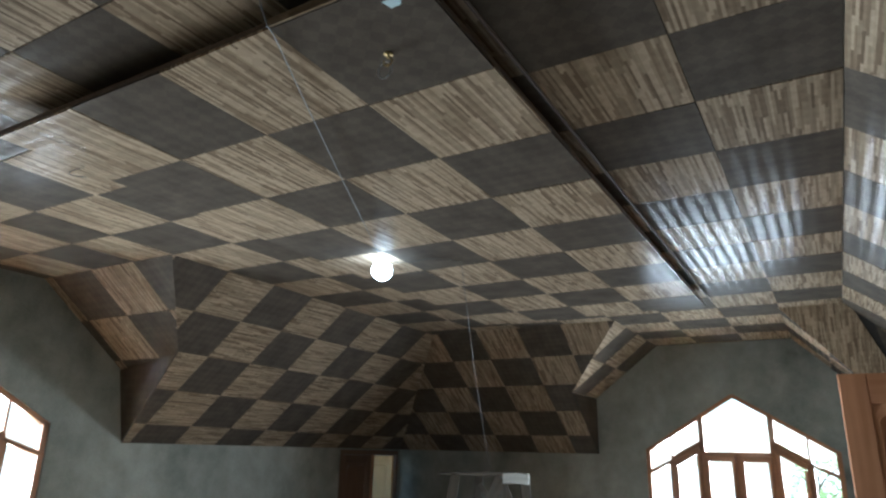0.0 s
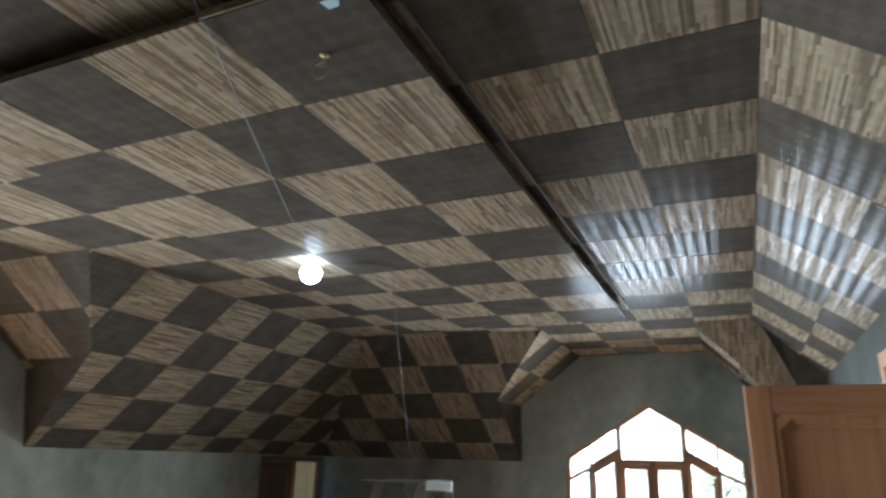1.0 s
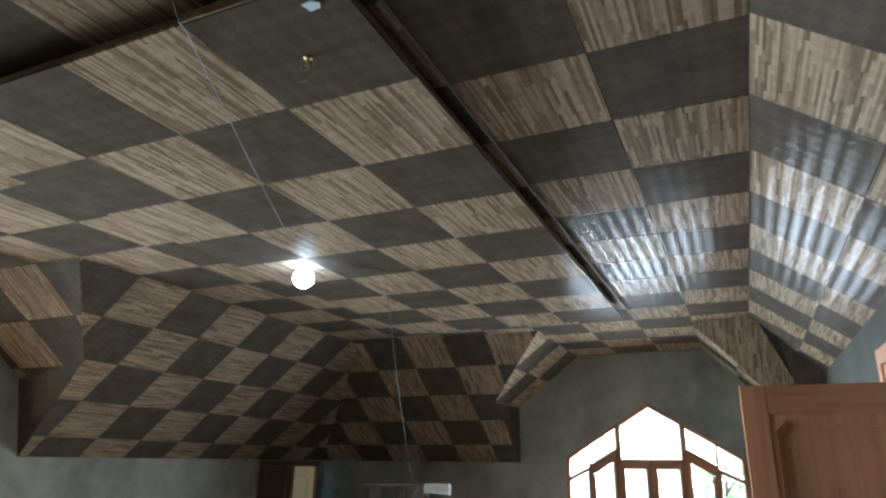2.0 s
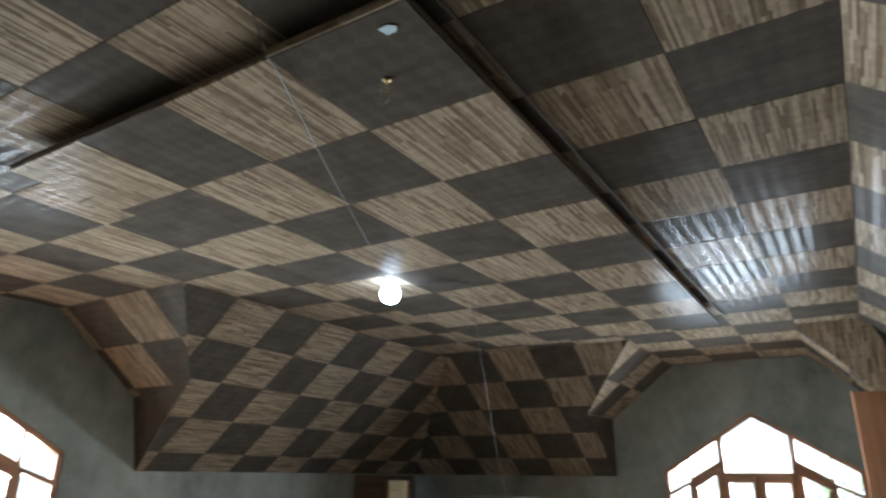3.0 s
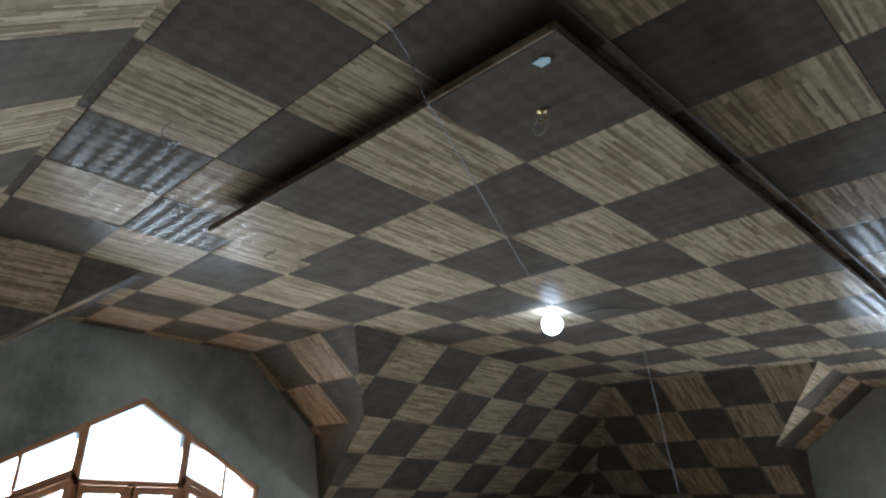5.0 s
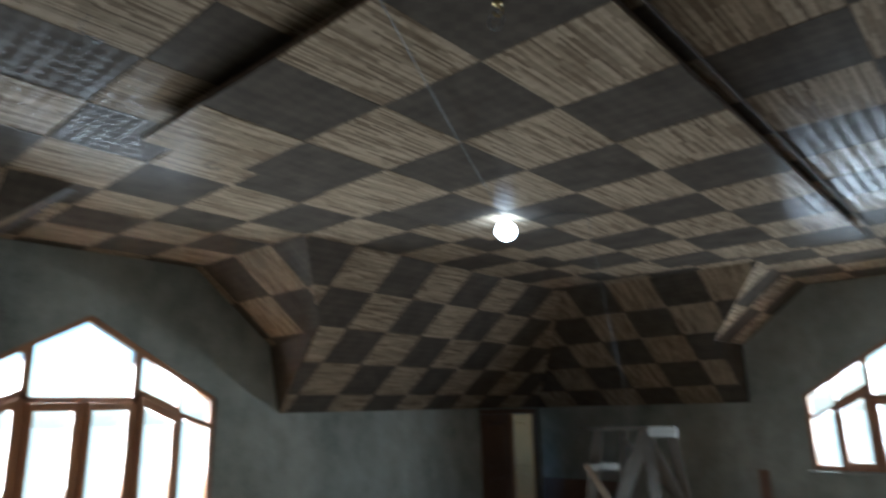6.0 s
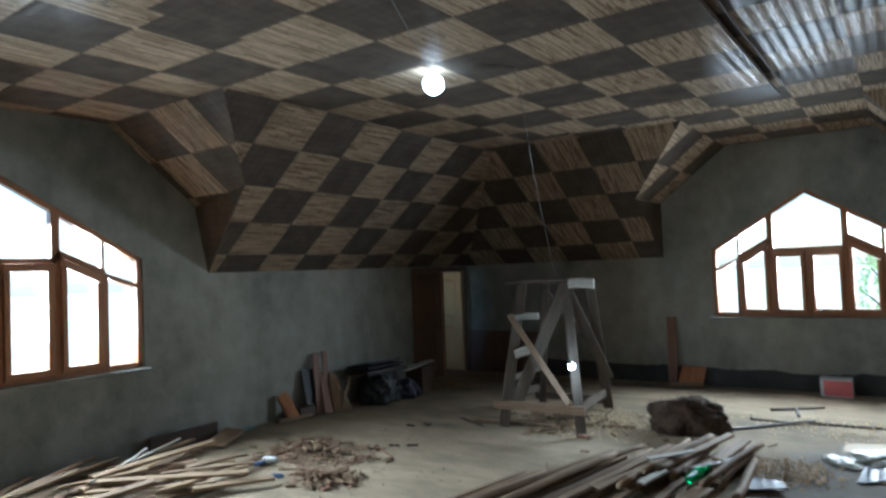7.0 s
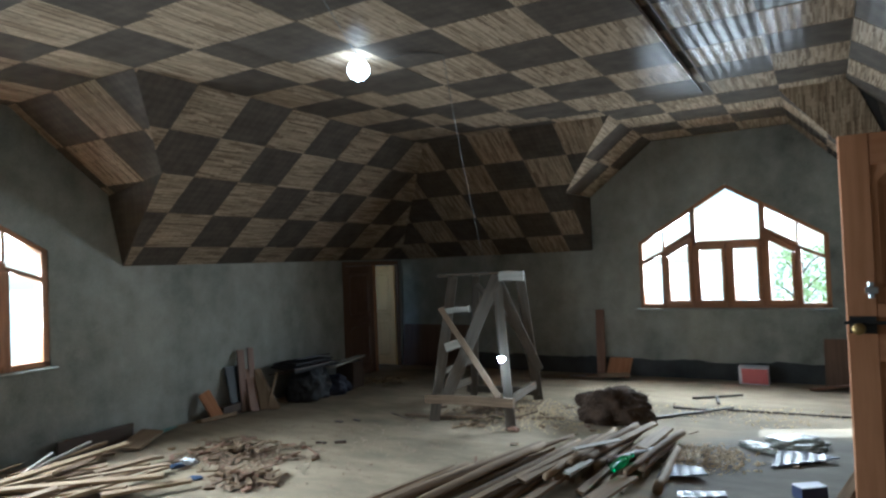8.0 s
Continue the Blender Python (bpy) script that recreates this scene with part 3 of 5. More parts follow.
# added out of view; its height sets how much sky reaches the pale leaf
wall("wall_passage_low", [[(XW - 1.5, 5.2, 0), (XW - 0.2, 5.2, 0), (XW - 0.2, 5.2, 1.15), (XW - 1.5, 5.2, 1.15)]], (0, -0.1, 0), "unseen low passage wall, its height set to let daylight in above")
wall("ceiling_passage", [[(XW - 1.6, 5.1, 2.4), (XW - 0.2, 5.1, 2.4), (XW - 0.2, 8.4, 2.4), (XW - 1.6, 8.4, 2.4)]], (0, 0, 0.1), "plain plastered passage ceiling")
wall("wall_south", [[(XW - 0.2, YS, 0), (XE + 0.2, YS, 0), (XE + 0.2, YS, 3.7), (XW - 0.2, YS, 3.7)]], (0, -0.2, 0), "plain grey cement-plastered wall")
bm = bmesh.new()
prism(bm, [(XW - 1.5, YS - 0.2, 0), (XE + 1.6, YS - 0.2, 0), (XE + 1.6, YW + 0.2, 0), (XW - 1.5, YW + 0.2, 0)], (0, 0, -0.2))
bmesh.ops.recalc_face_normals(bm, faces=bm.faces)
tagged(part("floor", bm, FLOOR), "dusty pale cement screed floor", "floor", "", "structure")
bm = bmesh.new()
edge = [(XW + 0.002 + (XE - XW - 0.002) * k / 90, YW - 0.012, 0.25 + 0.05 * noise.noise(Vector((k * 0.17, 3.3, 0))) + 0.025 * noise.noise(Vector((k * 0.9, 1.3, 0)))) for k in range(91)]
prism(bm, [(XE, YW - 0.012, 0.002), (XW + 0.002, YW - 0.012, 0.002)] + edge, (0, 0.0095, 0))
bmesh.ops.recalc_face_normals(bm, faces=bm.faces)
tagged(part("baseboard", bm, DADO), "dark ragged band along the foot of the wall", "baseboard", "", "structure")
bm = bmesh.new()
prism(bm, [(-400, -400, -3.2), (400, -400, -3.2), (400, 400, -3.2), (-400, 400, -3.2)], (0, 0, -0.3))
tagged(part("ground", bm, mottled("ground_earth", (0.36, 0.38, 0.28), (0.5, 0.5, 0.42), 0.05, (0.9, 1.0), 0.02, 2.0)), "green and brown ground outside", "ground", "", "structure")


# ---------------------------------------------------------------- windows
def gable_window(name, at, w, inward, bars, label):
    s0, s1, zb, zs, za = w
    mid, half = (s0 + s1) / 2, (s1 - s0) / 2
    k = half / 1.18
    ob = thing(name, pose(0, 0, 0), label, "window", "", "structure")
    inn = Vector(inward)

    def bar(pname, a, b, wd, dp=0.09, out=0.06):
        # width in the window's plane
        bm = bmesh.new()
        A, B = Vector(at(*a)) - inn * out, Vector(at(*b)) - inn * out
        beam(bm, A, B, wd, dp, inn, 0.006)
        part(pname, bm, FRAME, ob)

    e = 0.03
    rise = (za - zs) / half
    gab = lambda s: za - rise * abs(s - mid)
    bar("window_frame", (s0 + e, zb), (s0 + e, zs), 0.06)
    bar("window_frame", (s1 - e, zb), (s1 - e, zs), 0.06)
    bar("window_frame", (s0, zb + e), (s1, zb + e), 0.06)
    bar("window_frame", (s0, zs - e * 0.7), (mid, za - e), 0.06)
    bar("window_frame", (mid, za - e), (s1, zs - e * 0.7), 0.06)
    zm, zq, zp, zt = (zb + (za - zb) * f for f in bars)    # level transom; sloping transom at its head, middle and end
    p1, p2 = 0.43 * k, 0.83 * k
    bar("transom", (mid - p1, zm), (mid + p1, zm), 0.06, 0.1)

    def slope_t(s):
        d = abs(s - mid)
        return zq + (zp - zq) * (d - p1) / (p2 - p1) if d < p2 else zp + (zt - zp) * (d - p2) / (half - p2)

    for sg in (-1, 1):
        bar("transom", (mid + sg * p1, zq), (mid + sg * p2, zp), 0.1, 0.1)
        bar("transom", (mid + sg * p2, zp), (mid + sg * half, zt), 0.045, 0.1)
        bar("mullion", (mid + sg * p1, zb), (mid + sg * p1, gab(mid + p1)), 0.075 * k, 0.1)
        bar("mullion", (mid + sg * p2, zb), (mid + sg * p2, slope_t(mid + p2)), 0.075 * k, 0.1)
        bar("glazing_bar", (mid + sg * p2, slope_t(mid + p2)), (mid + sg * p2, gab(mid + p2)), 0.03 * k, 0.06)
    bar("mullion", (mid, zb), (mid, zm), 0.06 * k, 0.1)

    glass = PANE
    cells = []
    for sg in (-1, 1):
        lo, hi = sorted((mid, mid + sg * p1))
        cells.append((lo, hi, zb, zb, zm, zm))
        lo, hi = sorted((mid + sg * p1, mid + sg * p2))
        cells.append((lo, hi, zb, zb, slope_t(lo), slope_t(hi)))
        cells.append((lo, hi, slope_t(lo), slope_t(hi), gab(lo), gab(hi)))
        lo, hi = sorted((mid + sg * p2, mid + sg * half))
        cells.append((lo, hi, zb, zb, slope_t(lo), slope_t(hi)))
        cells.append((lo, hi, slope_t(lo), slope_t(hi), gab(lo), gab(hi)))
    for lo, hi, a0, a1, b0, b1 in cells:
        bm = bmesh.new()
        prism(bm, [Vector(at(lo, a0)) - inn * 0.075, Vector(at(hi, a1)) - inn * 0.075, Vector(at(hi, b1)) - inn * 0.075, Vector(at(lo, b0)) - inn * 0.075], inn * 0.004)
        bmesh.ops.recalc_face_normals(bm, faces=bm.faces)
        part("pane", bm, glass, ob).visible_shadow = False
    bm = bmesh.new()
    prism(bm, [Vector(at(mid - p1, zm)) - inn * 0.075, Vector(at(mid + p1, zm)) - inn * 0.075, Vector(at(mid + p1, gab(mid + p1))) - inn * 0.075,
               Vector(at(mid, za)) - inn * 0.075, Vector(at(mid - p1, gab(mid + p1))) - inn * 0.075], inn * 0.004)
    bmesh.ops.recalc_face_normals(bm, faces=bm.faces)
    part("pane", bm, glass, ob).visible_shadow = False
    # opening sashes of the four middle lights, proud of the frame
    for lo, hi, a0, a1, b0, b1 in cells:
        if a0 == zb and a1 == zb and max(abs(lo - mid), abs(hi - mid)) < half - 0.01:
            m0, m1, z0 = lo + 0.03 * k, hi - 0.03 * k, zb + 0.06
            e0, e1 = (b0 - 0.03 + (b1 - b0) * f for f in (0.03 * k / (hi - lo), 1 - 0.03 * k / (hi - lo)))
            q = 0.048 * k
            bar("sash_rail", (m0, z0 + 0.02), (m1, z0 + 0.02), 0.06, 0.05, 0.0)
            bar("sash_rail", (m0, e0 - 0.03), (m1, e1 - 0.03), 0.075, 0.05, 0.0)
            bar("sash_stile", (m0 + q / 2, z0 + 0.05), (m0 + q / 2, e0 - 0.065), q, 0.05, 0.0)
            bar("sash_stile", (m1 - q / 2, z0 + 0.05), (m1 - q / 2, e1 - 0.065), q, 0.05, 0.0)
    bm = bmesh.new()
    A, B = Vector(at(s0 - 0.05, zb - 0.02)) + inn * 0.018, Vector(at(s1 + 0.05, zb - 0.02)) + inn * 0.018
    beam(bm, A, B, 0.08, 0.03, (0, 0, 1), 0.006)
    part("window_sill", bm, PLASTER, ob)
    return ob


def pane_glass():
    m, n, l, b = material("window_glass")
    out = n["Material Output"]
    tr, gl = n.new("ShaderNodeBsdfTransparent"), n.new("ShaderNodeBsdfGlossy")
    gl.inputs["Roughness"].default_value = 0.02
    fr = n.new("ShaderNodeFresnel")
    mx = n.new("ShaderNodeMixShader")
    l.new(fr.outputs[0], mx.inputs[0])
    l.new(tr.outputs[0], mx.inputs[1])
    l.new(gl.outputs[0], mx.inputs[2])
    l.new(mx.outputs[0], out.inputs["Surface"])
    return m


PANE = pane_glass()
gable_window("window_1", atN, WR, (0, -1, 0), (0.53, 0.61, 0.47, 0.37), "gabled brown timber window with six lower lights")
gable_window("window_2", atW, WL, (1, 0, 0), (0.585, 0.62, 0.51, 0.435), "gabled brown timber window, bright with daylight")


# ---------------------------------------------------------------- doors
def panel_leaf(parent, name, w, h, mat, rows, stile=0.12, thick=0.04, cut=0.05, label=""):
    """A framed door leaf standing on its lower hinge corner, along +x, with recessed panels. rows: (low, high) of each panel."""
    leaf = part(name, bmesh.new(), mat, parent, label)
    leaf.data.materials.clear()
    bm = bmesh.new()
    y = thick / 2
    edges = [0.0] + [z for r in rows for z in r] + [h]
    box(bm, (0, -y, 0), (stile, y, h), 0.005)
    box(bm, (w - stile, -y, 0), (w, y, h), 0.005)
    for a, b in zip(edges[0::2], edges[1::2]):
        box(bm, (stile, -y, a), (w - stile, y, b), 0.004)
    bm.to_mesh(leaf.data)
    bm.free()
    leaf.data.materials.append(mat)
    for lo, hi in rows:
        x0, x1 = stile, w - stile
        bm = bmesh.new()
        oct_ = lambda d, c: [(x0 + d + c, lo + d), (x1 - d - c, lo + d), (x1 - d, lo + d + c), (x1 - d, hi - d - c),
                             (x1 - d - c, hi - d), (x0 + d + c, hi - d), (x0 + d, hi - d - c), (x0 + d, lo + d + c)]
        levels = [(0.0, 0.0005, y - 0.012), (0.0, cut, y - 0.004), (0.02, cut, y - 0.004), (0.045, cut, y - 0.022), (0.075, cut, y - 0.016)]
        lay = uv_of(bm)
        for sg in (-1, 1):
            loops = [[bm.verts.new((p[0], sg * q, p[1])) for p in oct_(d, c)] for d, c, q in levels]
            for A, B in zip(loops, loops[1:]):
                for k in range(8):
                    try:
                        bm.faces.new((A[k], A[(k + 1) % 8], B[(k + 1) % 8], B[k]))
                    except ValueError:
                        pass
            bm.faces.new(loops[-1])
        bmesh.ops.recalc_face_normals(bm, faces=bm.faces)
        for f in bm.faces:
            for lp in f.loops:
                lp[lay].uv = (lp.vert.co.x, lp.vert.co.z)
        part("panel", bm, mat, leaf)
    return leaf


def bolt(parent, x, z, y):
    bm = bmesh.new()
    box(bm, (x - 0.05, y - 0.012, z - 0.035), (x + 0.045, y, z + 0.035), 0.003)
    part("lock_plate", bm, BLACK, parent, "black iron lock plate")
    bm = bmesh.new()
    tube(bm, [(x - 0.07, y - 0.02, z + 0.01), (x + 0.16, y - 0.02, z + 0.01)], 0.008, 8)
    part("bolt", bm, BLACK, parent, "black sliding bolt")
    bm = bmesh.new()
    lathe(bm, [(0.004, 0), (0.02, 0.002), (0.026, 0.014), (0.022, 0.026), (0.006, 0.032)], pose(x - 0.02, y - 0.012, z - 0.015, 90, 0, 0), 16)
    part("knob", bm, BRASS, parent, "round brass knob")
    bm = bmesh.new()
    box(bm, (x + 0.01, y - 0.02, z + 0.13), (x + 0.055, y, z + 0.155), 0.003)
    box(bm, (x + 0.022, y - 0.008, z + 0.11), (x + 0.042, y, z + 0.175), 0.002)
    part("latch", bm, STEEL, parent, "shiny steel latch")


# wide open leaf in the east doorway, seen flat on
d1 = thing("door_1", pose(1.638, 1.40, 0.01), "wide open varnished orange-brown panelled door leaf", "door", "", "structure")
leaf = panel_leaf(d1, "door_leaf", 0.89, 2.22, DOORWOOD, [(0.16, 1.28), (1.52, 2.09)], 0.112)
bolt(leaf, 0.06, 1.43, -0.02)
bm = bmesh.new()
box(bm, (XE - 0.03, 0.37, 0), (XE + 0.16, 0.45, 2.34), 0.005)
box(bm, (XE - 0.03, 1.38, 0), (XE + 0.16, 1.46, 2.34), 0.005)
box(bm, (XE - 0.03, 0.45, 2.26), (XE + 0.16, 1.38, 2.34), 0.005)
part("door_frame", bm, FRAME, d1)

# tall closed door further along the same wall
d3 = thing("door_3", pose(XE, 0, 0), "tall closed varnished double door in an orange-brown frame", "door", "", "structure")
bm = bmesh.new()
box(bm, (-0.05, 2.25, 0), (-0.003, 2.35, 2.62), 0.006)
box(bm, (-0.05, 3.10, 0), (-0.003, 3.20, 2.62), 0.006)
box(bm, (-0.05, 2.35, 2.52), (-0.003, 3.10, 2.62), 0.006)
part("door_frame", bm, DOORWOOD, d3)
bm = bmesh.new()
box(bm, (-0.035, 2.36, 0.02), (-0.004, 2.72, 2.51), 0.004)
part("door_leaf", bm, DOORWOOD, d3)
bm = bmesh.new()
box(bm, (-0.035, 2.73, 0.02), (-0.004, 3.09, 2.51), 0.004)
part("door_leaf", bm, DOORWOOD, d3)

# double door in the far corner: one leaf shut, one leaf open outwards
d2 = thing("door_2", pose(XW, 0, 0), "double panelled door, dark leaf shut and pale leaf ajar", "door", "", "structure")
bm = bmesh.new()
for a, b in ((DOOR_Y[0], DOOR_Y[0] + 0.07), (DOOR_Y[1] - 0.06, DOOR_Y[1])):
    box(bm, (-0.15, a, 0), (0.012, b, 1.86), 0.005)
box(bm, (-0.15, DOOR_Y[0] + 0.07, 1.79), (0.012, DOOR_Y[1] - 0.06, 1.86), 0.005)
part("door_frame", bm, DARKDOOR, d2)
dark = panel_leaf(d2, "door_leaf", 0.74, 1.78, DARKDOOR, [(0.14, 0.82), (0.94, 1.66)], 0.09)
dark.matrix_local = pose(-0.02, DOOR_Y[0] + 0.07, 0.005, 0, 0, 90)
bm = bmesh.new()
box(bm, (-0.05, DOOR_Y[0] + 0.81, 0.005), (0.015, DOOR_Y[0] + 0.87, 1.79), 0.006)
part("meeting_stile", bm, FRAME, d2)
pale = panel_leaf(d2, "door_leaf", 0.62, 1.76, LITPALEDOOR, [(0.14, 0.80), (0.92, 1.64)], 0.09, label="pale varnished leaf standing ajar, brightened in colour for the light on it")
pale.matrix_local = pose(-0.03, DOOR_Y[1] - 0.085, 0.015, 0, 0, 184)


# ---------------------------------------------------------------- lamps and cables
def bulb(name, at, r, mat, label, tilt=(0, 0, 0)):
    ob = thing(name, pose(*at, *tilt), label, "lamp")
    bm = bmesh.new()
    prof = [(0.012, 0.0), (0.017, -0.008)]
    prof += [(r * math.sin(a), -0.012 - r * 1.15 + r * math.cos(a) * 1.0) for a in np.linspace(0.3, math.pi - 0.05, 14)]
    lathe(bm, prof, Matrix(), 24)
    part("globe", bm, mat, ob, "glowing white glass globe")
    bm = bmesh.new()
    lathe(bm, [(0.013, -0.004), (0.015, 0.01), (0.015, 0.045), (0.008, 0.055), (0.004, 0.06)], Matrix(), 16)
    part("holder", bm, BLACK, ob, "black lamp holder")
    return ob


def sag(a, b, drop, n=14):
    a, b = Vector(a), Vector(b)
    return [a.lerp(b, k / n) - Vector((0, 0, drop * 4 * (k / n) * (1 - k / n))) for k in range(n + 1)]


def cable(label, pts, r=0.0022):
    """Two thin strands twisted round each other along a row of points."""
    pts = [Vector(p) for p in pts]
    fine = [pts[0]]
    for a, b in zip(pts, pts[1:]):
        cuts = max(1, round((b - a).length / 0.016))
        fine += [a.lerp(b, k / cuts) for k in range(1, cuts + 1)]
    bm = bmesh.new()
    for turn in (0.0, math.pi):
        row = []
        for k, p in enumerate(fine):
            d = (fine[min(k + 1, len(fine) - 1)] - fine[max(k - 1, 0)]).normalized()
            s = d.orthogonal().normalized()
            w = k * 1.3 + turn
            row.append(p + (s * math.cos(w) + d.cross(s) * math.sin(w)) * r * 0.9)
        tube(bm, row, r * 0.75, 5)
    return tagged(part("cable", bm, CABLE), label, "cable")


LAMP = (-1.31, 1.985, 3.238)
# globe made larger than a real bulb, its size standing in for glare
bulb("hanging_bulb", (LAMP[0], LAMP[1], LAMP[2] + 0.07), 0.078, BULB, "lit white bulb hanging by a cable under the tray, enlarged to include its glare")
cable("thin grey twisted cable slung under the ceiling to the bulb",
      [(0.16, -0.95, F - 0.008), (0.09, -0.78, F - 0.02), (0.04, -0.64, TRAY - 0.01), *sag((0.03, -0.6, TRAY - 0.012), (LAMP[0], LAMP[1], LAMP[2] + 0.066), 0.02)])
cable("thin dark cable looped along the tray panels", sag((LAMP[0], LAMP[1], LAMP[2] + 0.066), (-0.98, 2.12, TRAY - 0.01), 0.03, 8) + [(-0.86, 2.2, TRAY - 0.008), (-0.79, 2.33, TRAY - 0.008)])
cable("thin grey cable hanging from the tray to the trestle", sag((-0.79, 2.33, TRAY - 0.012), (-1.93, 5.2, 1.66), 0.16))


def ceiling_hook(at):
    ob = thing("ceiling_hook", pose(*at), "small brass ceiling hook with a loop of wire", "hook")
    bm = bmesh.new()
    lathe(bm, [(0.018, 0.0), (0.018, -0.004), (0.006, -0.008), (0.005, -0.02)], Matrix(), 14)
    tube(bm, [(0.018 * math.cos(a), 0, -0.034 - 0.018 * math.sin(a)) for a in np.linspace(-1.5, 3.4, 14)], 0.004, 6)
    part("hook", bm, BRASS, ob)
    bm = bmesh.new()
    tube(bm, [(0.03 * math.sin(a) - 0.02, 0.01, -0.06 - 0.035 * math.cos(a)) for a in np.linspace(0, 6.1, 18)], 0.0025, 6)
    part("wire_loop", bm, STEEL, ob, "loop of thin bright wire")


ceiling_hook((0.315, -0.28, TRAY))
for at, ph in (((-1.73, -0.25, TRAY - 0.006), 0.0), ((-1.02, -1.2, F - 0.006), 1.3)):
    bm = bmesh.new()
    tube(bm, [(at[0] - 0.16 * a + 0.025 * math.sin(a * 9 + ph), at[1] + 0.1 * a + 0.03 * math.cos(a * 7 + ph), at[2] - 0.03 * math.sin(a * 3.14) - 0.004)
              for a in np.linspace(0, 1, 24)], 0.0022, 6)
    tagged(part("stray_wire", bm, BLACK), "short dark stray wire curling out of the ceiling", "wire", "stray wires")
tape = thing("tape_patch", pose(0.5, -0.52, TRAY), "small pale blue tape patch on the tray panel", "tape")
bm = bmesh.new()
prism(bm, [(-0.03, -0.02, -0.001), (0.01, -0.025, -0.001), (0.035, -0.005, -0.001), (0.02, 0.018, -0.001), (-0.02, 0.02, -0.001)], (0, 0, -0.003))
part("tape", bm, plain("pale_tape", (0.55, 0.68, 0.72), 0.35), tape)


# ---------------------------------------------------------------- trestle
def trestle():
    ob = thing("work_trestle", pose(0, 0, 0), "tall rough grey timber work trestle with crooked braces", "trestle")

    def piece(name, a, b, w, h, mat=TRESTLE, label="", up=(0, 0, 1)):
        bm = bmesh.new()
        beam(bm, a, b, w, h, up, 0.006, 0.008, 4)
        part(name, bm, mat, ob, label)

    seen = (0.5, -0.87, 0)
    piece("leg", (-2.32, 4.48, 0), (-2.30, 5.0, 1.6), 0.12, 0.06, up=seen)
    piece("leg", (-1.345, 4.42, 0), (-1.72, 5.0, 1.58), 0.105, 0.06, up=seen)
    piece("leg", (-1.655, 5.94, 0), (-1.63, 5.45, 1.6), 0.115, 0.06, up=seen)
    piece("leg", (-2.56, 5.90, 0), (-2.22, 5.45, 1.6), 0.095, 0.06, up=seen)
    piece("top_plank", (-2.47, 5.04, 1.62), (-1.66, 5.02, 1.625), 0.2, 0.03)
    piece("top_plank", (-2.44, 5.30, 1.62), (-1.56, 5.34, 1.625), 0.2, 0.03)
    piece("cross_bar", (-1.66, 4.95, 1.595), (-1.365, 4.97, 1.59), 0.04, 0.11, WHITEWOOD, "whitewashed end board", (0, 0, 1))
    piece("rail", (-2.41, 4.46, 0.245), (-1.30, 4.43, 0.28), 0.05, 0.095, OLDWOOD, "brown lower rail")
    piece("rail", (-2.66, 5.92, 0.08), (-1.62, 5.90, 0.10), 0.05, 0.09)
    piece("side_rail", (-2.36, 4.56, 0.26), (-2.56, 5.85, 0.22), 0.05, 0.09)
    piece("side_rail", (-1.42, 4.56, 0.26), (-1.66, 5.85, 0.2), 0.05, 0.09)
    piece("rung", (-2.37, 4.80, 1.195), (-2.01, 4.84, 1.235), 0.04, 0.07, WHITEWOOD, "whitewashed short rung")
    piece("rung", (-2.27, 4.72, 0.79), (-2.03, 4.74, 0.86), 0.04, 0.10, WHITEWOOD, "whitewashed short rung")
    piece("rung", (-2.33, 4.66, 0.50), (-2.45, 5.75, 0.50), 0.04, 0.07)
    piece("brace", (-1.685, 4.94, 1.6), (-2.17, 4.53, 0.28), 0.14, 0.03, up=seen)
    piece("brace", (-2.30, 4.68, 1.25), (-1.47, 4.42, 0.33), 0.07, 0.03, OLDWOOD, "brown diagonal brace", seen)
    piece("brace", (-1.68, 4.93, 1.54), (-1.575, 5.80, 0.40), 0.12, 0.03, up=seen)
    piece("brace", (-2.20, 5.42, 1.50), (-1.62, 5.82, 0.62), 0.06, 0.03, up=seen)
    piece("cleat", (-1.36, 4.40, 0.02), (-1.25, 4.38, 0.02), 0.06, 0.035, REDWOOD)
    return ob


trestle()
bulb("work_lamp", (-1.39, 4.345, 0.77), 0.034, BULB_LOW, "lit white lamp tied to a trestle leg", (60, 0, 20))
cable("thin grey cable running down the trestle to the lamp", [*sag((-1.93, 5.2, 1.66), (-1.62, 4.93, 1.5), 0.02, 5), *sag((-1.66, 4.88, 1.45), (-1.43, 4.42, 0.81), -0.03, 8)])


# ---------------------------------------------------------------- loose timber and clutter
rng = random.Random(11)


def stick(name, label, category, group, mat, a, b, w, h, bow=0.0, roundbar=False, face=None):
    bm = bmesh.new()
    if roundbar:
        n = 7
        A, B = Vector(a), Vector(b)
        pts = [A.lerp(B, k / n) + Vector((rng.uniform(-1, 1) * w * 0.12, rng.uniform(-1, 1) * w * 0.12, math.sin(math.pi * k / n) * bow)) for k in range(n + 1)]
        tube(bm, pts, w / 2, 9, rng.uniform(0.75, 0.95))
        for f in bm.faces:
            f.smooth = True
    else:
        beam(bm, a, b, w, h, face or (rng.uniform(-0.25, 0.25), rng.uniform(-0.25, 0.25), 1), 0.004, bow, 3)
    return tagged(part(name, bm, mat), label, category, group)


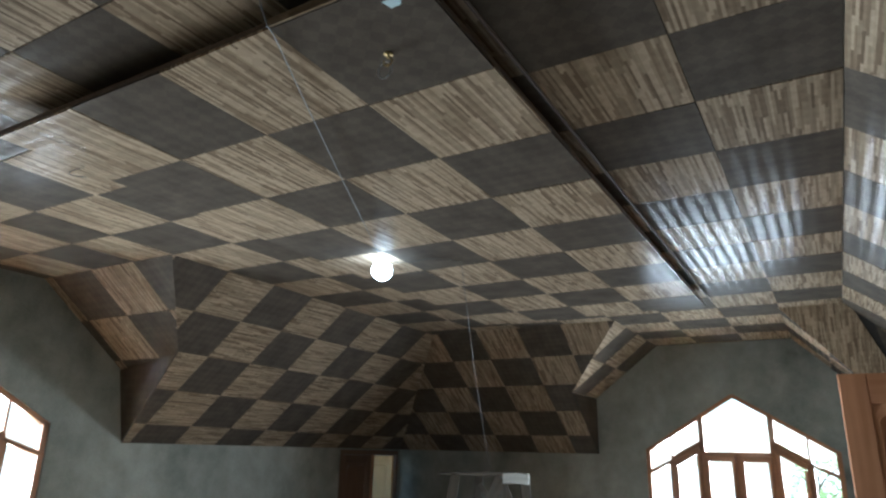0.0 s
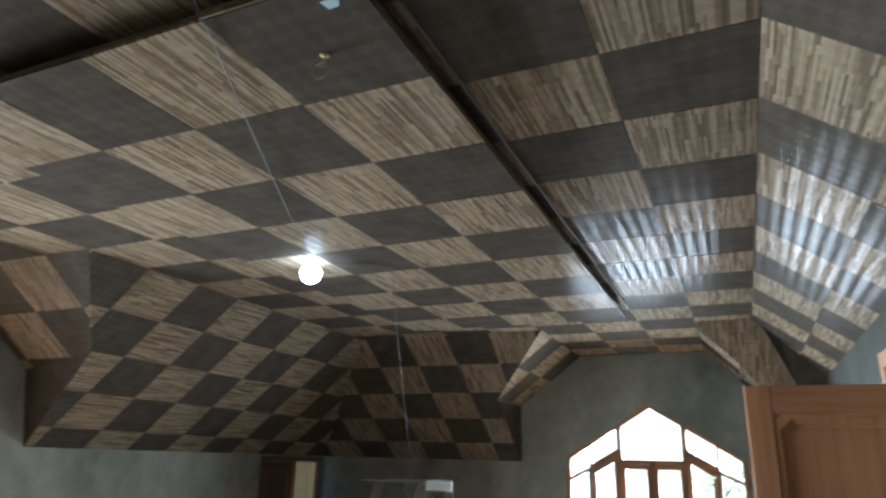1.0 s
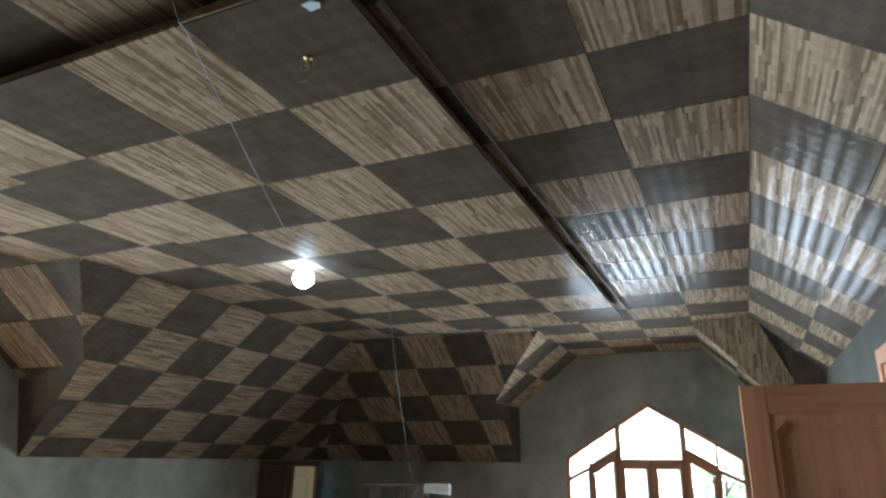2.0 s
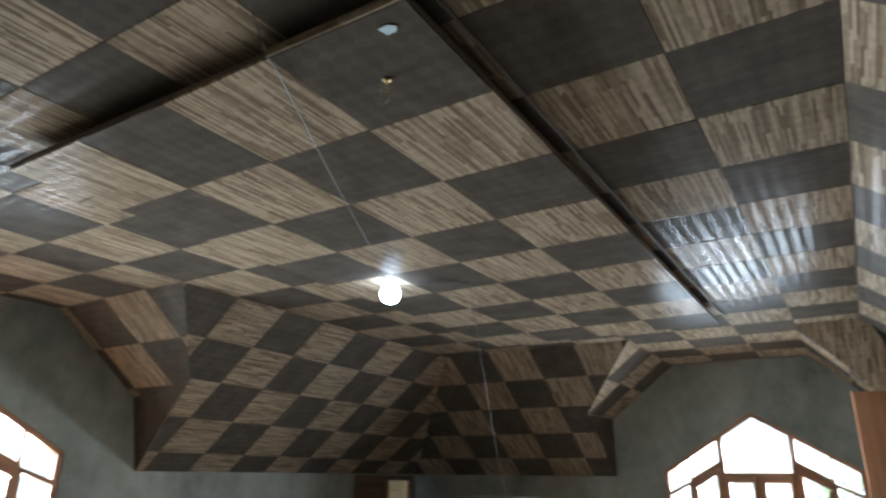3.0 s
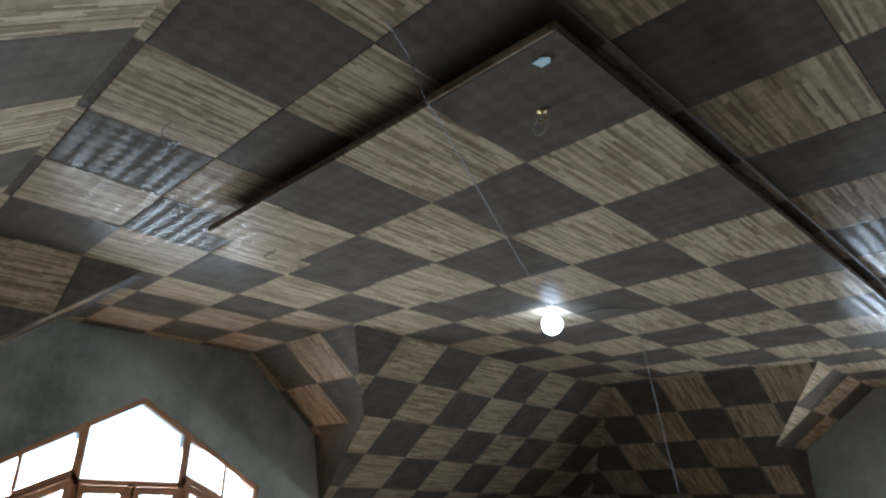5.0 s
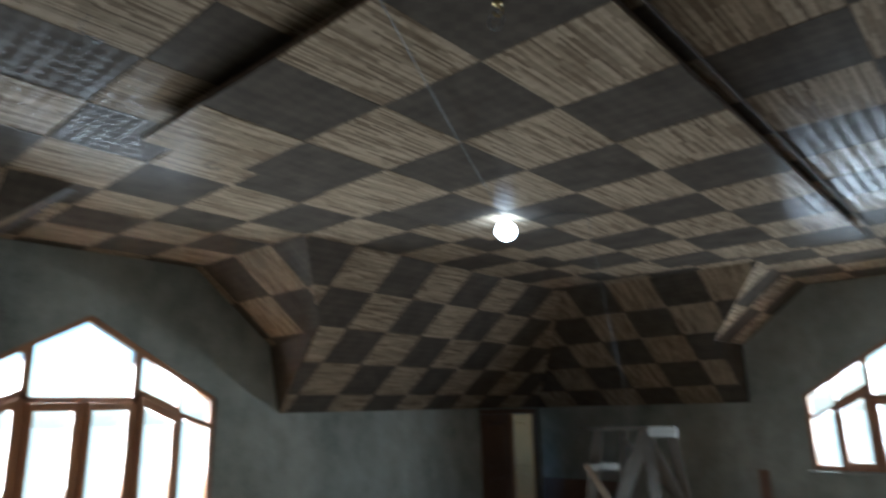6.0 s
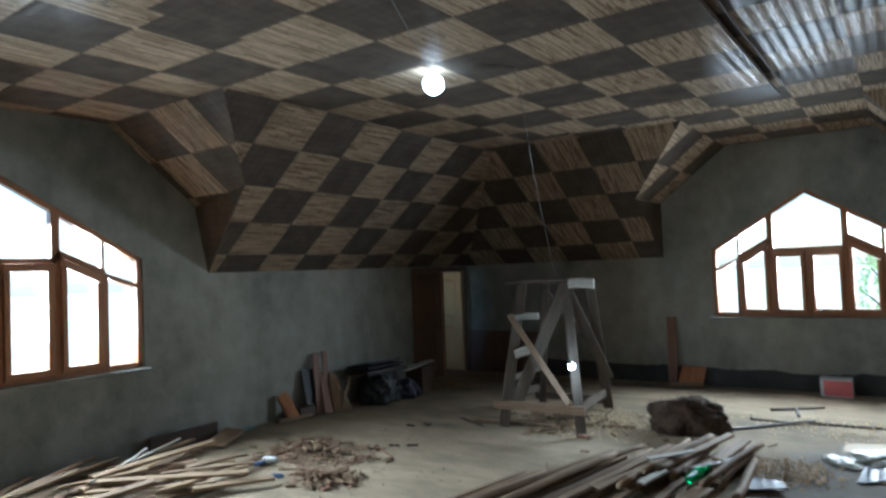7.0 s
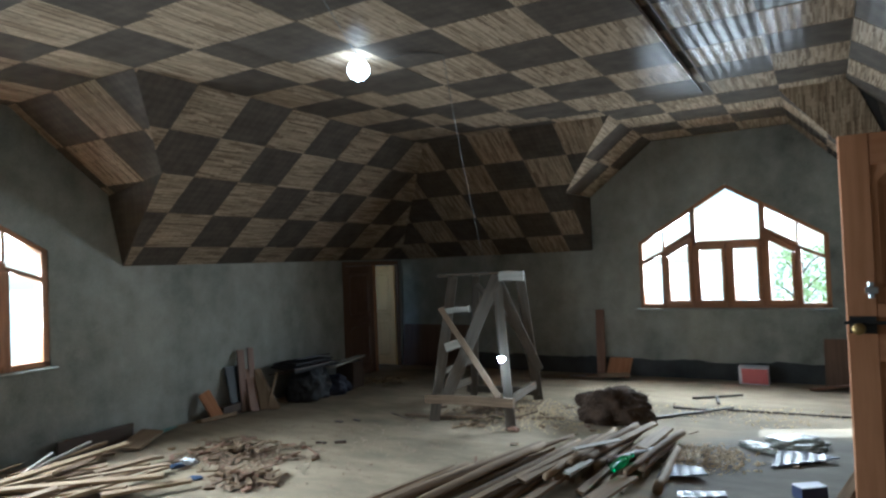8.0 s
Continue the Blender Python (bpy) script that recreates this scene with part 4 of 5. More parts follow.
# long poles and planks heaped in the middle of the floor, fanned out towards the sack
for k in range(48):
    u = k / 47
    lay = (k * 7) % 3
    tip_x, tip_y = -1.12 + 1.5 * u + rng.uniform(-0.08, 0.08), 3.0 + 1.6 * min(1.0, 1.6 * u) + rng.uniform(-0.45, 0.1)
    L = rng.uniform(1.2, 2.5) if u < 0.72 else rng.uniform(0.8, 1.5)
    ang = radians(rng.gauss(79 + 8 * u, 4))
    r = rng.uniform(0.035, 0.08)
    z = r / 2 + lay * 0.045
    b = (tip_x, tip_y, z + rng.uniform(-0.01, 0.02))
    a = (tip_x - math.cos(ang) * L, tip_y - math.sin(ang) * L, z + (0.03 if lay else 0.0))
    if k % 5 not in (1, 3):
        stick("pole", "long rough peeled wooden pole lying in a heap on the floor", "pole", "poles heaped on the floor", rng.choice((OLDWOOD, RAWWOOD)), a, b, r, r, rng.uniform(-0.01, 0.02), True)
    else:
        stick("plank", "long sawn plank lying in a heap on the floor", "plank", "planks heaped with poles", rng.choice((RAWWOOD, OLDWOOD, OLDWOOD)), a, b, rng.uniform(0.045, 0.1), 0.028)
stick("plank", "short pale whitewashed plank lying on the heap", "plank", "planks heaped with poles", WHITEWOOD, (-0.17, 2.86, 0.16), (-0.12, 3.27, 0.15), 0.06, 0.02)
stick("pole", "short dark log lying across the heap", "pole", "poles heaped on the floor", BATTEN, (0.01, 3.37, 0.12), (0.25, 3.79, 0.12), 0.09, 0.09, 0, True)

# battens and planks along the west side, most of them meeting at one end
for k in range(40):
    cx, cy = rng.uniform(-4.8, -3.4), rng.uniform(0.3, 1.75)
    cx = min(cx, -3.1 - 0.75 * max(0.0, cy - 1.0))
    L = rng.uniform(0.5, 1.2)
    ang = radians(rng.gauss(92 if cx < -4.1 else 60, 16))
    d = Vector((math.cos(ang), math.sin(ang), 0)) * L / 2
    z = 0.015 + 0.02 * (k % 7)
    stick("batten", "sawn wooden batten lying in a loose heap on the floor", "batten", "battens heaped by the west wall",
          rng.choice((RAWWOOD, OLDWOOD, OLDWOOD, RAWWOOD, OLDWOOD)), (max(cx - d.x, XW + 0.05), cy - d.y, z), (max(cx + d.x, XW + 0.05), cy + d.y, z + rng.uniform(-0.01, 0.05)),
          rng.uniform(0.03, 0.1), rng.uniform(0.015, 0.026))
WB = ("batten", "long pale batten lying across the heap", "batten", "battens heaped by the west wall")
stick(*WB, WHITEWOOD, (-4.05, 0.72, 0.16), (-4.68, 1.92, 0.17), 0.035, 0.022)
stick(*WB, RAWWOOD, (-4.1, 0.75, 0.18), (-4.30, 2.07, 0.16), 0.07, 0.025)
stick(*WB, RAWWOOD, (-4.1, 0.72, 0.15), (-3.17, 1.62, 0.13), 0.06, 0.025)
stick(*WB, RAWWOOD, (-3.35, 1.2, 0.08), (-3.03, 1.78, 0.06), 0.07, 0.025)
stick(*WB, OLDWOOD, (-3.72, 1.38, 0.15), (-3.62, 1.85, 0.16), 0.08, 0.025)
stick(*WB, WHITEWOOD, (-4.12, 0.95, 0.17), (-4.52, 1.47, 0.2), 0.03, 0.02)


def offcuts(count, spot, label, group, mats, size=1.0):
    """Short sawn ends scattered round a spot; four shapes shared by all."""
    shapes = []
    for q in range(4):
        bm = bmesh.new()
        L, w, h = ((0.26, 0.035, 0.016), (0.15, 0.06, 0.016), (0.42, 0.028, 0.018), (0.10, 0.055, 0.03))[q]
        beam(bm, (-L / 2 * size, 0, 0), (L / 2 * size, 0, 0), w * size, h * size)
        me = bpy.data.meshes.new("offcut")
        bm.to_mesh(me)
        bm.free()
        shapes.append(me)
    by_mat = {}
    for k in range(count):
        me, mat = rng.choice(shapes), rng.choice(mats)
        if (me.name, mat.name) not in by_mat:
            c = me.copy()
            c.materials.append(mat)
            by_mat[me.name, mat.name] = c
        ob = new("offcut", by_mat[me.name, mat.name])
        x, y, hmax = spot()
        ob.matrix_world = pose(x, y, 0.018 * size + rng.random() * hmax, rng.gauss(0, 9), rng.gauss(0, 9), rng.uniform(0, 360))
        tagged(ob, label, "offcut", group)


def in_heap(cx, cy, rx, ry, h):
    def spot():
        a, r = rng.uniform(0, 6.28), min(1.0, abs(rng.gauss(0, 0.6)))
        return cx + rx * r * math.cos(a), cy + ry * r * math.sin(a), h * (1 - r)
    return spot


SCRAP = [RAWWOOD, REDWOOD, OLDWOOD, OLDWOOD, RAWWOOD]
offcuts(115, in_heap(-3.42, 2.66, 0.85, 0.5, 0.11), "short sawn timber offcut in a scrap heap", "offcuts in the scrap heap", SCRAP, 0.72)
offcuts(75, in_heap(-2.72, 2.12, 0.55, 0.32, 0.09), "short sawn timber offcut in a scrap heap", "offcuts in the scrap heap", SCRAP, 0.72)
offcuts(60, in_heap(-1.9, 5.0, 0.65, 0.6, 0.09), "pale timber offcut under the trestle", "offcuts under the trestle", [RAWWOOD, RAWWOOD, OLDWOOD], 0.85)
offcuts(26, in_heap(-0.9, 5.2, 1.3, 1.2, 0.01), "pale timber offcut lying loose on the floor", "offcuts strewn on the floor", [RAWWOOD, OLDWOOD], 0.6)
offcuts(26, in_heap(-0.2, 3.6, 1.6, 1.6, 0.01), "small timber offcut lying loose on the floor", "offcuts strewn on the floor", [RAWWOOD, OLDWOOD, REDWOOD], 0.55)


offcuts(16, in_heap(-4.35, 6.35, 0.55, 0.4, 0.02), "small timber offcut lying by the double door", "offcuts by the double door", [RAWWOOD, OLDWOOD], 0.55)


def shavings(name, cx, cy, rx, ry, count, label, mat):
    """Curled wood shavings, one joined scatter."""
    verts, faces = [], []
    for _ in range(count):
        a, r = rng.uniform(0, 6.28), math.sqrt(rng.random()) * rng.uniform(0.4, 1)
        x, y = cx + rx * r * math.cos(a), cy + ry * r * math.sin(a)
        z = 0.004 + rng.random() * 0.03 * (1 - r)
        t, s, w = rng.uniform(0, 6.28), rng.uniform(0.015, 0.05), rng.uniform(0.004, 0.011)
        dx, dy = math.cos(t), math.sin(t)
        k = len(verts)
        for i in range(4):
            f = i / 3 - 0.5
            zz = z + 0.35 * s * (1 - 4 * f * f) * rng.uniform(0.5, 1)
            verts += [(x + dx * s * f - dy * w, y + dy * s * f + dx * w, zz), (x + dx * s * f + dy * w, y + dy * s * f - dx * w, zz + 0.003)]
        faces += [(k + 2 * i, k + 2 * i + 1, k + 2 * i + 3, k + 2 * i + 2) for i in range(3)]
    me = bpy.data.meshes.new(name)
    me.from_pydata(verts, [], faces)
    me.uv_layers.new(name="UVMap")
    me.materials.append(mat)
    return tagged(new(name, me), label, "wood shavings", "", "stuff")


SHAVE = plain("pine_shavings", (0.52, 0.38, 0.20), 0.8)
shavings("wood_shavings", 0.62, 4.15, 0.5, 0.55, 700, "yellow curled wood shavings swept on the floor", SHAVE)
shavings("wood_shavings", -1.4, 5.1, 1.1, 0.9, 900, "pale curled wood shavings under the trestle", SHAVE)
shavings("wood_shavings", 0.9, 5.9, 1.2, 0.6, 260, "thin strewn wood shavings on the floor", SHAVE)
shavings("wood_shavings", -4.4, 6.4, 0.5, 0.4, 160, "pale wood shavings and crumbs by the double door", SHAVE)
CHIPS = plain("reddish_chips", (0.25, 0.16, 0.1), 0.85)
shavings("wood_shavings", -3.4, 2.55, 0.75, 0.5, 750, "reddish-brown wood chips and curls in the scrap heap", CHIPS)
shavings("wood_shavings", -2.75, 2.1, 0.5, 0.32, 450, "reddish-brown wood chips and curls in the scrap heap", CHIPS)
shavings("sawdust_crumbs", -2.5, 3.2, 1.9, 1.7, 420, "fine timber crumbs strewn on the floor", plain("crumbs", (0.30, 0.22, 0.15), 0.9))


def heap(name, at, size, mat, label, category, seed, crumple=0.22, folds=5.0, turn=0):
    """A slumped, crumpled bundle or sheet resting on the floor."""
    bm = bmesh.new()
    bmesh.ops.create_icosphere(bm, subdivisions=5, radius=1.0)
    for v in bm.verts:
        p = v.co.copy()
        n = noise.fractal(p * 1.4 + Vector((seed, 0, 0)), 1.0, 2.0, 4)
        f = 1 - abs(noise.noise(p * folds + Vector((0, seed, 0))))
        q = p * (1 + crumple * n + crumple * 0.45 * f)
        q = Vector((q.x * size[0], q.y * size[1], (q.z + 0.62) * size[2]))
        q.z = max(q.z, 0.004 + 0.01 * abs(n))
        v.co = q
    for f in bm.faces:
        f.smooth = True
    ob = part(name, bm, mat)
    ob.matrix_world = pose(*at, 0, 0, turn)
    return tagged(ob, label, category)


SACKBROWN = mottled("matted_brown", (0.014, 0.010, 0.008), (0.085, 0.055, 0.036), 7.0, (0.8, 1.0), 0.02, 90)
TARP = mottled("dusty_tarp", (0.15, 0.155, 0.13), (0.34, 0.34, 0.3), 8.0, (0.35, 0.55), 0.01, 30)
sack = heap("stuffed_sack", (-0.46, 5.14, 0), (0.35, 0.21, 0.205), SACKBROWN, "dark brown matted sack with frayed fibres dumped on the floor", "sack", 3.1, 0.36, 8, 14)
verts, faces = [], []
for v in list(sack.data.vertices)[::4]:
    p, n = v.co, v.normal
    if p.z < 0.03:
        continue
    d = (n * 0.6 + Vector([rng.gauss(0, 0.6) for _ in range(3)])).normalized() * rng.uniform(0.03, 0.11)
    w = d.orthogonal().normalized() * 0.003
    k = len(verts)
    verts += [p - w, p + w, p + d]
    faces.append((k, k + 1, k + 2))
me = bpy.data.meshes.new("frayed_fibres")
me.from_pydata([tuple(q) for q in verts], [], faces)
me.materials.append(plain("brown_fibre", (0.10, 0.065, 0.042), 0.9))
new("frayed_fibres", me).parent = sack
heap("crumpled_tarp", (1.26, 4.74, 0), (0.23, 0.15, 0.062), TARP, "crumpled grey-green plastic tarp on the floor", "tarp", 5.3, 0.42, 3, 20)
heap("crumpled_tarp", (0.98, 4.62, 0), (0.17, 0.07, 0.03), TARP, "flattened fold of grey-green plastic on the floor", "tarp", 8.1, 0.4, 4, -35)


def floor_panel(at, corners, tilt, label):
    """A glossy offcut of ceiling panel."""
    bm = bmesh.new()
    prism(bm, [(x, y, 0) for x, y in corners], (0, 0, 0.008))
    bmesh.ops.recalc_face_normals(bm, faces=bm.faces)
    lay = uv_of(bm)
    for f in bm.faces:
        for lp in f.loops:
            lp[lay].uv = (lp.vert.co.x, lp.vert.co.y)
    ob = part("panel_offcut", bm, FILM)
    ob.matrix_world = pose(*at, *tilt)
    return tagged(ob, label, "panel", "glossy panel offcuts on the floor")


FILM = panel_film()
LAB = "glossy dark chequered ceiling panel offcut flat on the floor"
floor_panel((1.35, 4.30, 0.022), [(-0.235, -0.23), (0.25, 0.16), (-0.02, 0.24), (-0.21, 0.21)], (3.2, 0, 0), LAB)
floor_panel((0.5, 3.6, 0.03), [(-0.18, -0.12), (0.2, -0.05), (0.17, 0.12), (-0.1, 0.2)], (2, -3, 12), LAB)
floor_panel((0.68, 3.2, 0.02), [(-0.16, -0.1), (0.2, -0.08), (0.22, 0.02), (-0.12, 0.06)], (0, 2, 30), LAB)
floor_panel((0.22, 3.75, 0.14), [(-0.03, -0.16), (0.03, -0.16), (0.03, 0.16), (-0.03, 0.16)], (0, 4, -30), LAB)

bottle = thing("glass_bottle", pose(0.15, 3.18, 0.185, 52, 0, 75), "green glass bottle lying on the poles", "bottle")
m, n, l, b = material("green_glass")
b.inputs["Base Color"].default_value = (0.04, 0.42, 0.13, 1)
b.inputs["Transmission Weight"].default_value = 0.85
b.inputs["Roughness"].default_value = 0.22
bm = bmesh.new()
lathe(bm, [(0.02, -0.10), (0.034, -0.098), (0.036, -0.08), (0.036, 0.03), (0.03, 0.055), (0.014, 0.08), (0.012, 0.115), (0.015, 0.118), (0.015, 0.13)], Matrix(), 18)
part("glass", bm, m, bottle)


def carton(name, at, size, turn, mat, top, label, tilt=0):
    ob = thing(name, pose(*at, tilt, 0, turn), label, "box")
    x, y, z = (v / 2 for v in size)
    bm = bmesh.new()
    box(bm, (-x, -y, 0), (x, y, size[2] - 0.004), 0.004)
    part("body", bm, mat, ob)
    for sg in (-1, 1):
        bm = bmesh.new()
        prism(bm, [(-x, 0.002 * sg, size[2] - 0.003), (x, 0.002 * sg, size[2] - 0.003), (x, y * sg, size[2] - 0.001), (-x, y * sg, size[2] - 0.001)], (0, 0, 0.003))
        bmesh.ops.recalc_face_normals(bm, faces=bm.faces)
        part("flap", bm, top, ob)
    return ob


WHITEPAPER = plain("white_card", (0.7, 0.7, 0.72), 0.7)
carton("blue_carton", (1.40, 3.50, 0), (0.2, 0.11, 0.085), 38, plain("blue_card", (0.03, 0.04, 0.1), 0.6), plain("blue_grey_card", (0.3, 0.31, 0.38), 0.6), "dark blue cardboard box with a pale lid on the floor")
red = carton("red_carton", (0.68, YW - 0.17, 0.0), (0.36, 0.12, 0.24), -4, WHITEPAPER, WHITEPAPER, "red and white carton leaning against the north wall", 6)
bm = bmesh.new()
box(bm, (-0.14, -0.066, 0.02), (0.178, -0.0605, 0.22), 0.002)
part("printed_face", bm, plain("red_print", (0.66, 0.17, 0.16), 0.6), red, "red printed face")

# boards and rubble along the north wall
stick("board", "red-brown narrow board leaning upright against the wall", "board", "", REDWOOD, (-1.38, YW - 0.20, 0.01), (-1.42, YW - 0.03, 0.98), 0.13, 0.025, face=(0, -1, 0))
stick("board", "orange-brown short board propped against the wall", "board", "", DOORWOOD, (-1.12, YW - 0.30, 0.02), (-1.12, YW - 0.04, 0.26), 0.34, 0.02, face=(0, -1, 0))
for k in range(5):
    stick("sheet_scrap", "dark flat sheet scrap lying by the wall", "scrap", "sheet scraps by the north wall", (OLDWOOD, RAWWOOD, BATTEN)[k % 3],
          (-2.2 + 0.22 * k, YW - 0.5 + 0.05 * (k % 2), 0.012 + 0.012 * k), (-1.5 + 0.14 * k, YW - 0.3, 0.02 + 0.012 * k), 0.16, 0.014)
stick("board", "reddish-brown sheet leaning against the wall", "board", "", DARKDOOR, (-4.3, YW - 0.10, 0.005), (-4.3, YW - 0.02, 0.72), 1.4, 0.012, face=(0, -1, 0))
stick("board", "dark brown sheet leaning against the wall", "board", "", DARKDOOR, (1.75, YW - 0.10, 0.005), (1.75, YW - 0.02, 0.6), 0.5, 0.012, face=(0, -1, 0))
stick("board", "brown broken board lying by the wall", "board", "", REDWOOD, (1.35, YW - 0.45, 0.02), (1.95, YW - 0.2, 0.08), 0.16, 0.02)

# sticks on the clear floor
ST = ("stick", "thin dark stick lying on the floor", "stick", "sticks on the floor", BATTEN)
stick(*ST, (-0.18, 5.3, 0.015), (0.6, 6.15, 0.02), 0.03, 0.03, 0, True)
stick(*ST, (0.55, 6.05, 0.015), (1.75, 6.1, 0.015), 0.025, 0.025, 0, True)
stick(*ST, (-0.02, 6.0, 0.012), (0.35, 5.98, 0.012), 0.022, 0.022, 0, True)
stick(*ST, (0.1, 6.55, 0.015), (0.62, 6.9, 0.02), 0.03, 0.03, 0, True)
stick(*ST, (0.35, 6.72, 0.02), (0.42, 6.35, 0.012), 0.035, 0.025, 0, False)
stick(*ST, (-3.0, 4.6, 0.012), (-2.5, 4.35, 0.012), 0.02, 0.02, 0, True)
stick("plank", "grey plank lying on the floor by the trestle", "plank", "", OLDWOOD, (-2.75, 4.55, 0.02), (-1.7, 4.75, 0.025), 0.09, 0.025)
stick("plank", "short pale plank lying on the floor", "plank", "", RAWWOOD, (-1.25, 4.95, 0.02), (-0.98, 5.02, 0.02), 0.07, 0.03)
stick("board", "dark plank standing by the open door", "board", "", OLDWOOD, (1.55, 3.2, 0.02), (1.95, 3.9, 0.5), 0.09, 0.025)
stick("board", "dark plank standing by the open door", "board", "", OLDWOOD, (1.6, 3.45, 0.02), (2.05, 4.2, 0.45), 0.08, 0.025)

# along the west wall
bm = bmesh.new()
beam(bm, (-0.26, 0, 0), (0.26, 0, 0), 0.24, 0.02)
low = tagged(part("board", bm, RAWWOOD), "brown flat board propped low on scrap", "board")
low.matrix_world = pose(-4.68, 2.46, 0.06, 6, -6, 118)
stick("board", "dark sheet leaning low against the wall", "board", "", BATTEN, (-4.95, 1.75, 0.01), (-4.95, 2.55, 0.02), 0.03, 0.34)
stick("brick_slab", "red-brown slab leaning on end by the wall", "slab", "", DOORWOOD, (-4.83, 3.60, 0.01), (-4.96, 3.50, 0.33), 0.14, 0.05, face=(1, -0.3, 0))
stick("plank", "short pale plank lying by the wall", "plank", "", RAWWOOD, (-4.86, 3.34, 0.03), (-4.78, 3.80, 0.03), 0.13, 0.045)
carton("dark_crate", (-4.89, 3.80, 0), (0.16, 0.28, 0.13), 4, BATTEN, BATTEN, "small dark timber crate by the wall")
LEAN = "boards leaning on the west wall"
stick("leaning_board", "black sheet leaning upright against the wall", "board", LEAN, BLACK, (-4.84, 3.98, 0.01), (-5.0, 4.0, 0.57), 0.26, 0.015, face=(1, -0.1, 0))
stick("leaning_board", "narrow pinkish board leaning upright against the wall", "board", LEAN, PINKBOARD, (-4.80, 4.00, 0.01), (-4.99, 4.11, 0.76), 0.1, 0.022, face=(1, -0.2, 0))
stick("leaning_board", "narrow pinkish board leaning upright against the wall", "board", LEAN, PINKBOARD, (-4.77, 4.12, 0.01), (-4.98, 4.27, 0.77), 0.085, 0.022, face=(1, -0.2, 0))
stick("leaning_board", "short red-brown board leaning against the others", "board", LEAN, REDWOOD, (-4.70, 4.07, 0.01), (-4.93, 4.20, 0.50), 0.15, 0.025, face=(1, -0.2, 0))
stick("leaning_board", "thin pale stick leaning on the black stack", "board", LEAN, RAWWOOD, (-4.62, 4.20, 0.02), (-4.66, 4.42, 0.44), 0.035, 0.02, face=(1, -0.2, 0))
bm = bmesh.new()
prism(bm, [(-4.69, 4.13, 0.006), (-4.52, 4.31, 0.006), (-4.88, 4.33, 0.49), (-4.89, 4.25, 0.49)], (0.02, -0.008, 0.009))
bmesh.ops.recalc_face_normals(bm, faces=bm.faces)
tagged(part("leaning_board", bm, RAWWOOD), "tapered tan plywood offcut leaning by the wall", "board", LEAN)
BL = "black flat sheet stacked on bags by the wall"
heap("black_bag", (-4.64, 5.0, 0), (0.27, 0.33, 0.27), plain("black_plastic", (0.016, 0.016, 0.018), 0.65), "slumped black plastic bag by the wall", "bag", 9.4, 0.3, 5, 30)
heap("black_bag", (-4.5, 5.35, 0), (0.2, 0.2, 0.16), plain("blue_black_plastic", (0.018, 0.02, 0.04), 0.65), "slumped blue-black plastic bag by the wall", "bag", 2.4, 0.3, 5, 70)
for k in range(5):
    stick("black_sheet", BL, "sheet", "black sheets on the bags", BLACK if k else BATTEN, (-4.66, 4.50 + 0.03 * k, 0.42 + 0.034 * k), (-4.62, 5.38 - 0.04 * k, 0.43 + 0.03 * k), 0.5 - 0.03 * k, 0.022)
stick("plank", "pale grey plank lying over the black stack", "plank", "", WHITEWOOD, (-4.42, 5.2, 0.40), (-4.55, 6.05, 0.43), 0.16, 0.025)
carton("dark_crate", (-4.6, 5.85, 0), (0.3, 0.3, 0.38), 6, BATTEN, BATTEN, "dark timber crate under the plank")

stick("board", "brown board lying under the bottle", "board", "", OLDWOOD, (0.08, 2.4, 0.09), (0.22, 3.1, 0.11), 0.16, 0.02)
stick("board", "pale painted strip lying on the poles", "board", "", WHITEWOOD, (-0.28, 3.35, 0.2), (-0.02, 3.75, 0.2), 0.07, 0.012)


heap("crumpled_paper", (-3.62, 2.2, 0), (0.075, 0.035, 0.03), WHITEPAPER, "crumpled white paper wrapper on the floor", "paper", 4.4, 0.45, 4, 25)
BLUERAG = plain("blue_cloth", (0.035, 0.06, 0.13), 0.9)
heap("blue_rag", (-3.63, 2.1, 0), (0.06, 0.035, 0.02), BLUERAG, "small blue rag on the floor", "rag", 6.4, 0.4, 4, 60)
heap("blue_rag", (-3.18, 1.93, 0), (0.06, 0.03, 0.018), BLUERAG, "small blue rag on the floor", "rag", 7.7, 0.4, 4, 20)
TEAL = plain("green_film", (0.05, 0.2, 0.16), 0.3)
for k in range(4):
    stick("plastic_strip", "thin shiny green plastic strip lying by the wall", "strip", "plastic strips by the wall", TEAL,
          (-4.96 + 0.05 * k, 2.72 + 0.03 * k, 0.015 + 0.006 * k), (-4.93 + 0.03 * k, 3.04 - 0.04 * (k % 2), 0.03 + 0.006 * k), 0.03, 0.006)
for k, (x, y) in enumerate(((-2.78, 3.3), (-2.95, 3.22), (-3.35, 4.0), (-3.2, 4.15))):
    stick("wood_chip", "small dark wood chip on the floor", "scrap", "wood chips on the floor", BATTEN, (x, y, 0.015), (x + 0.1, y + 0.06 - 0.03 * k, 0.015), 0.035, 0.02)


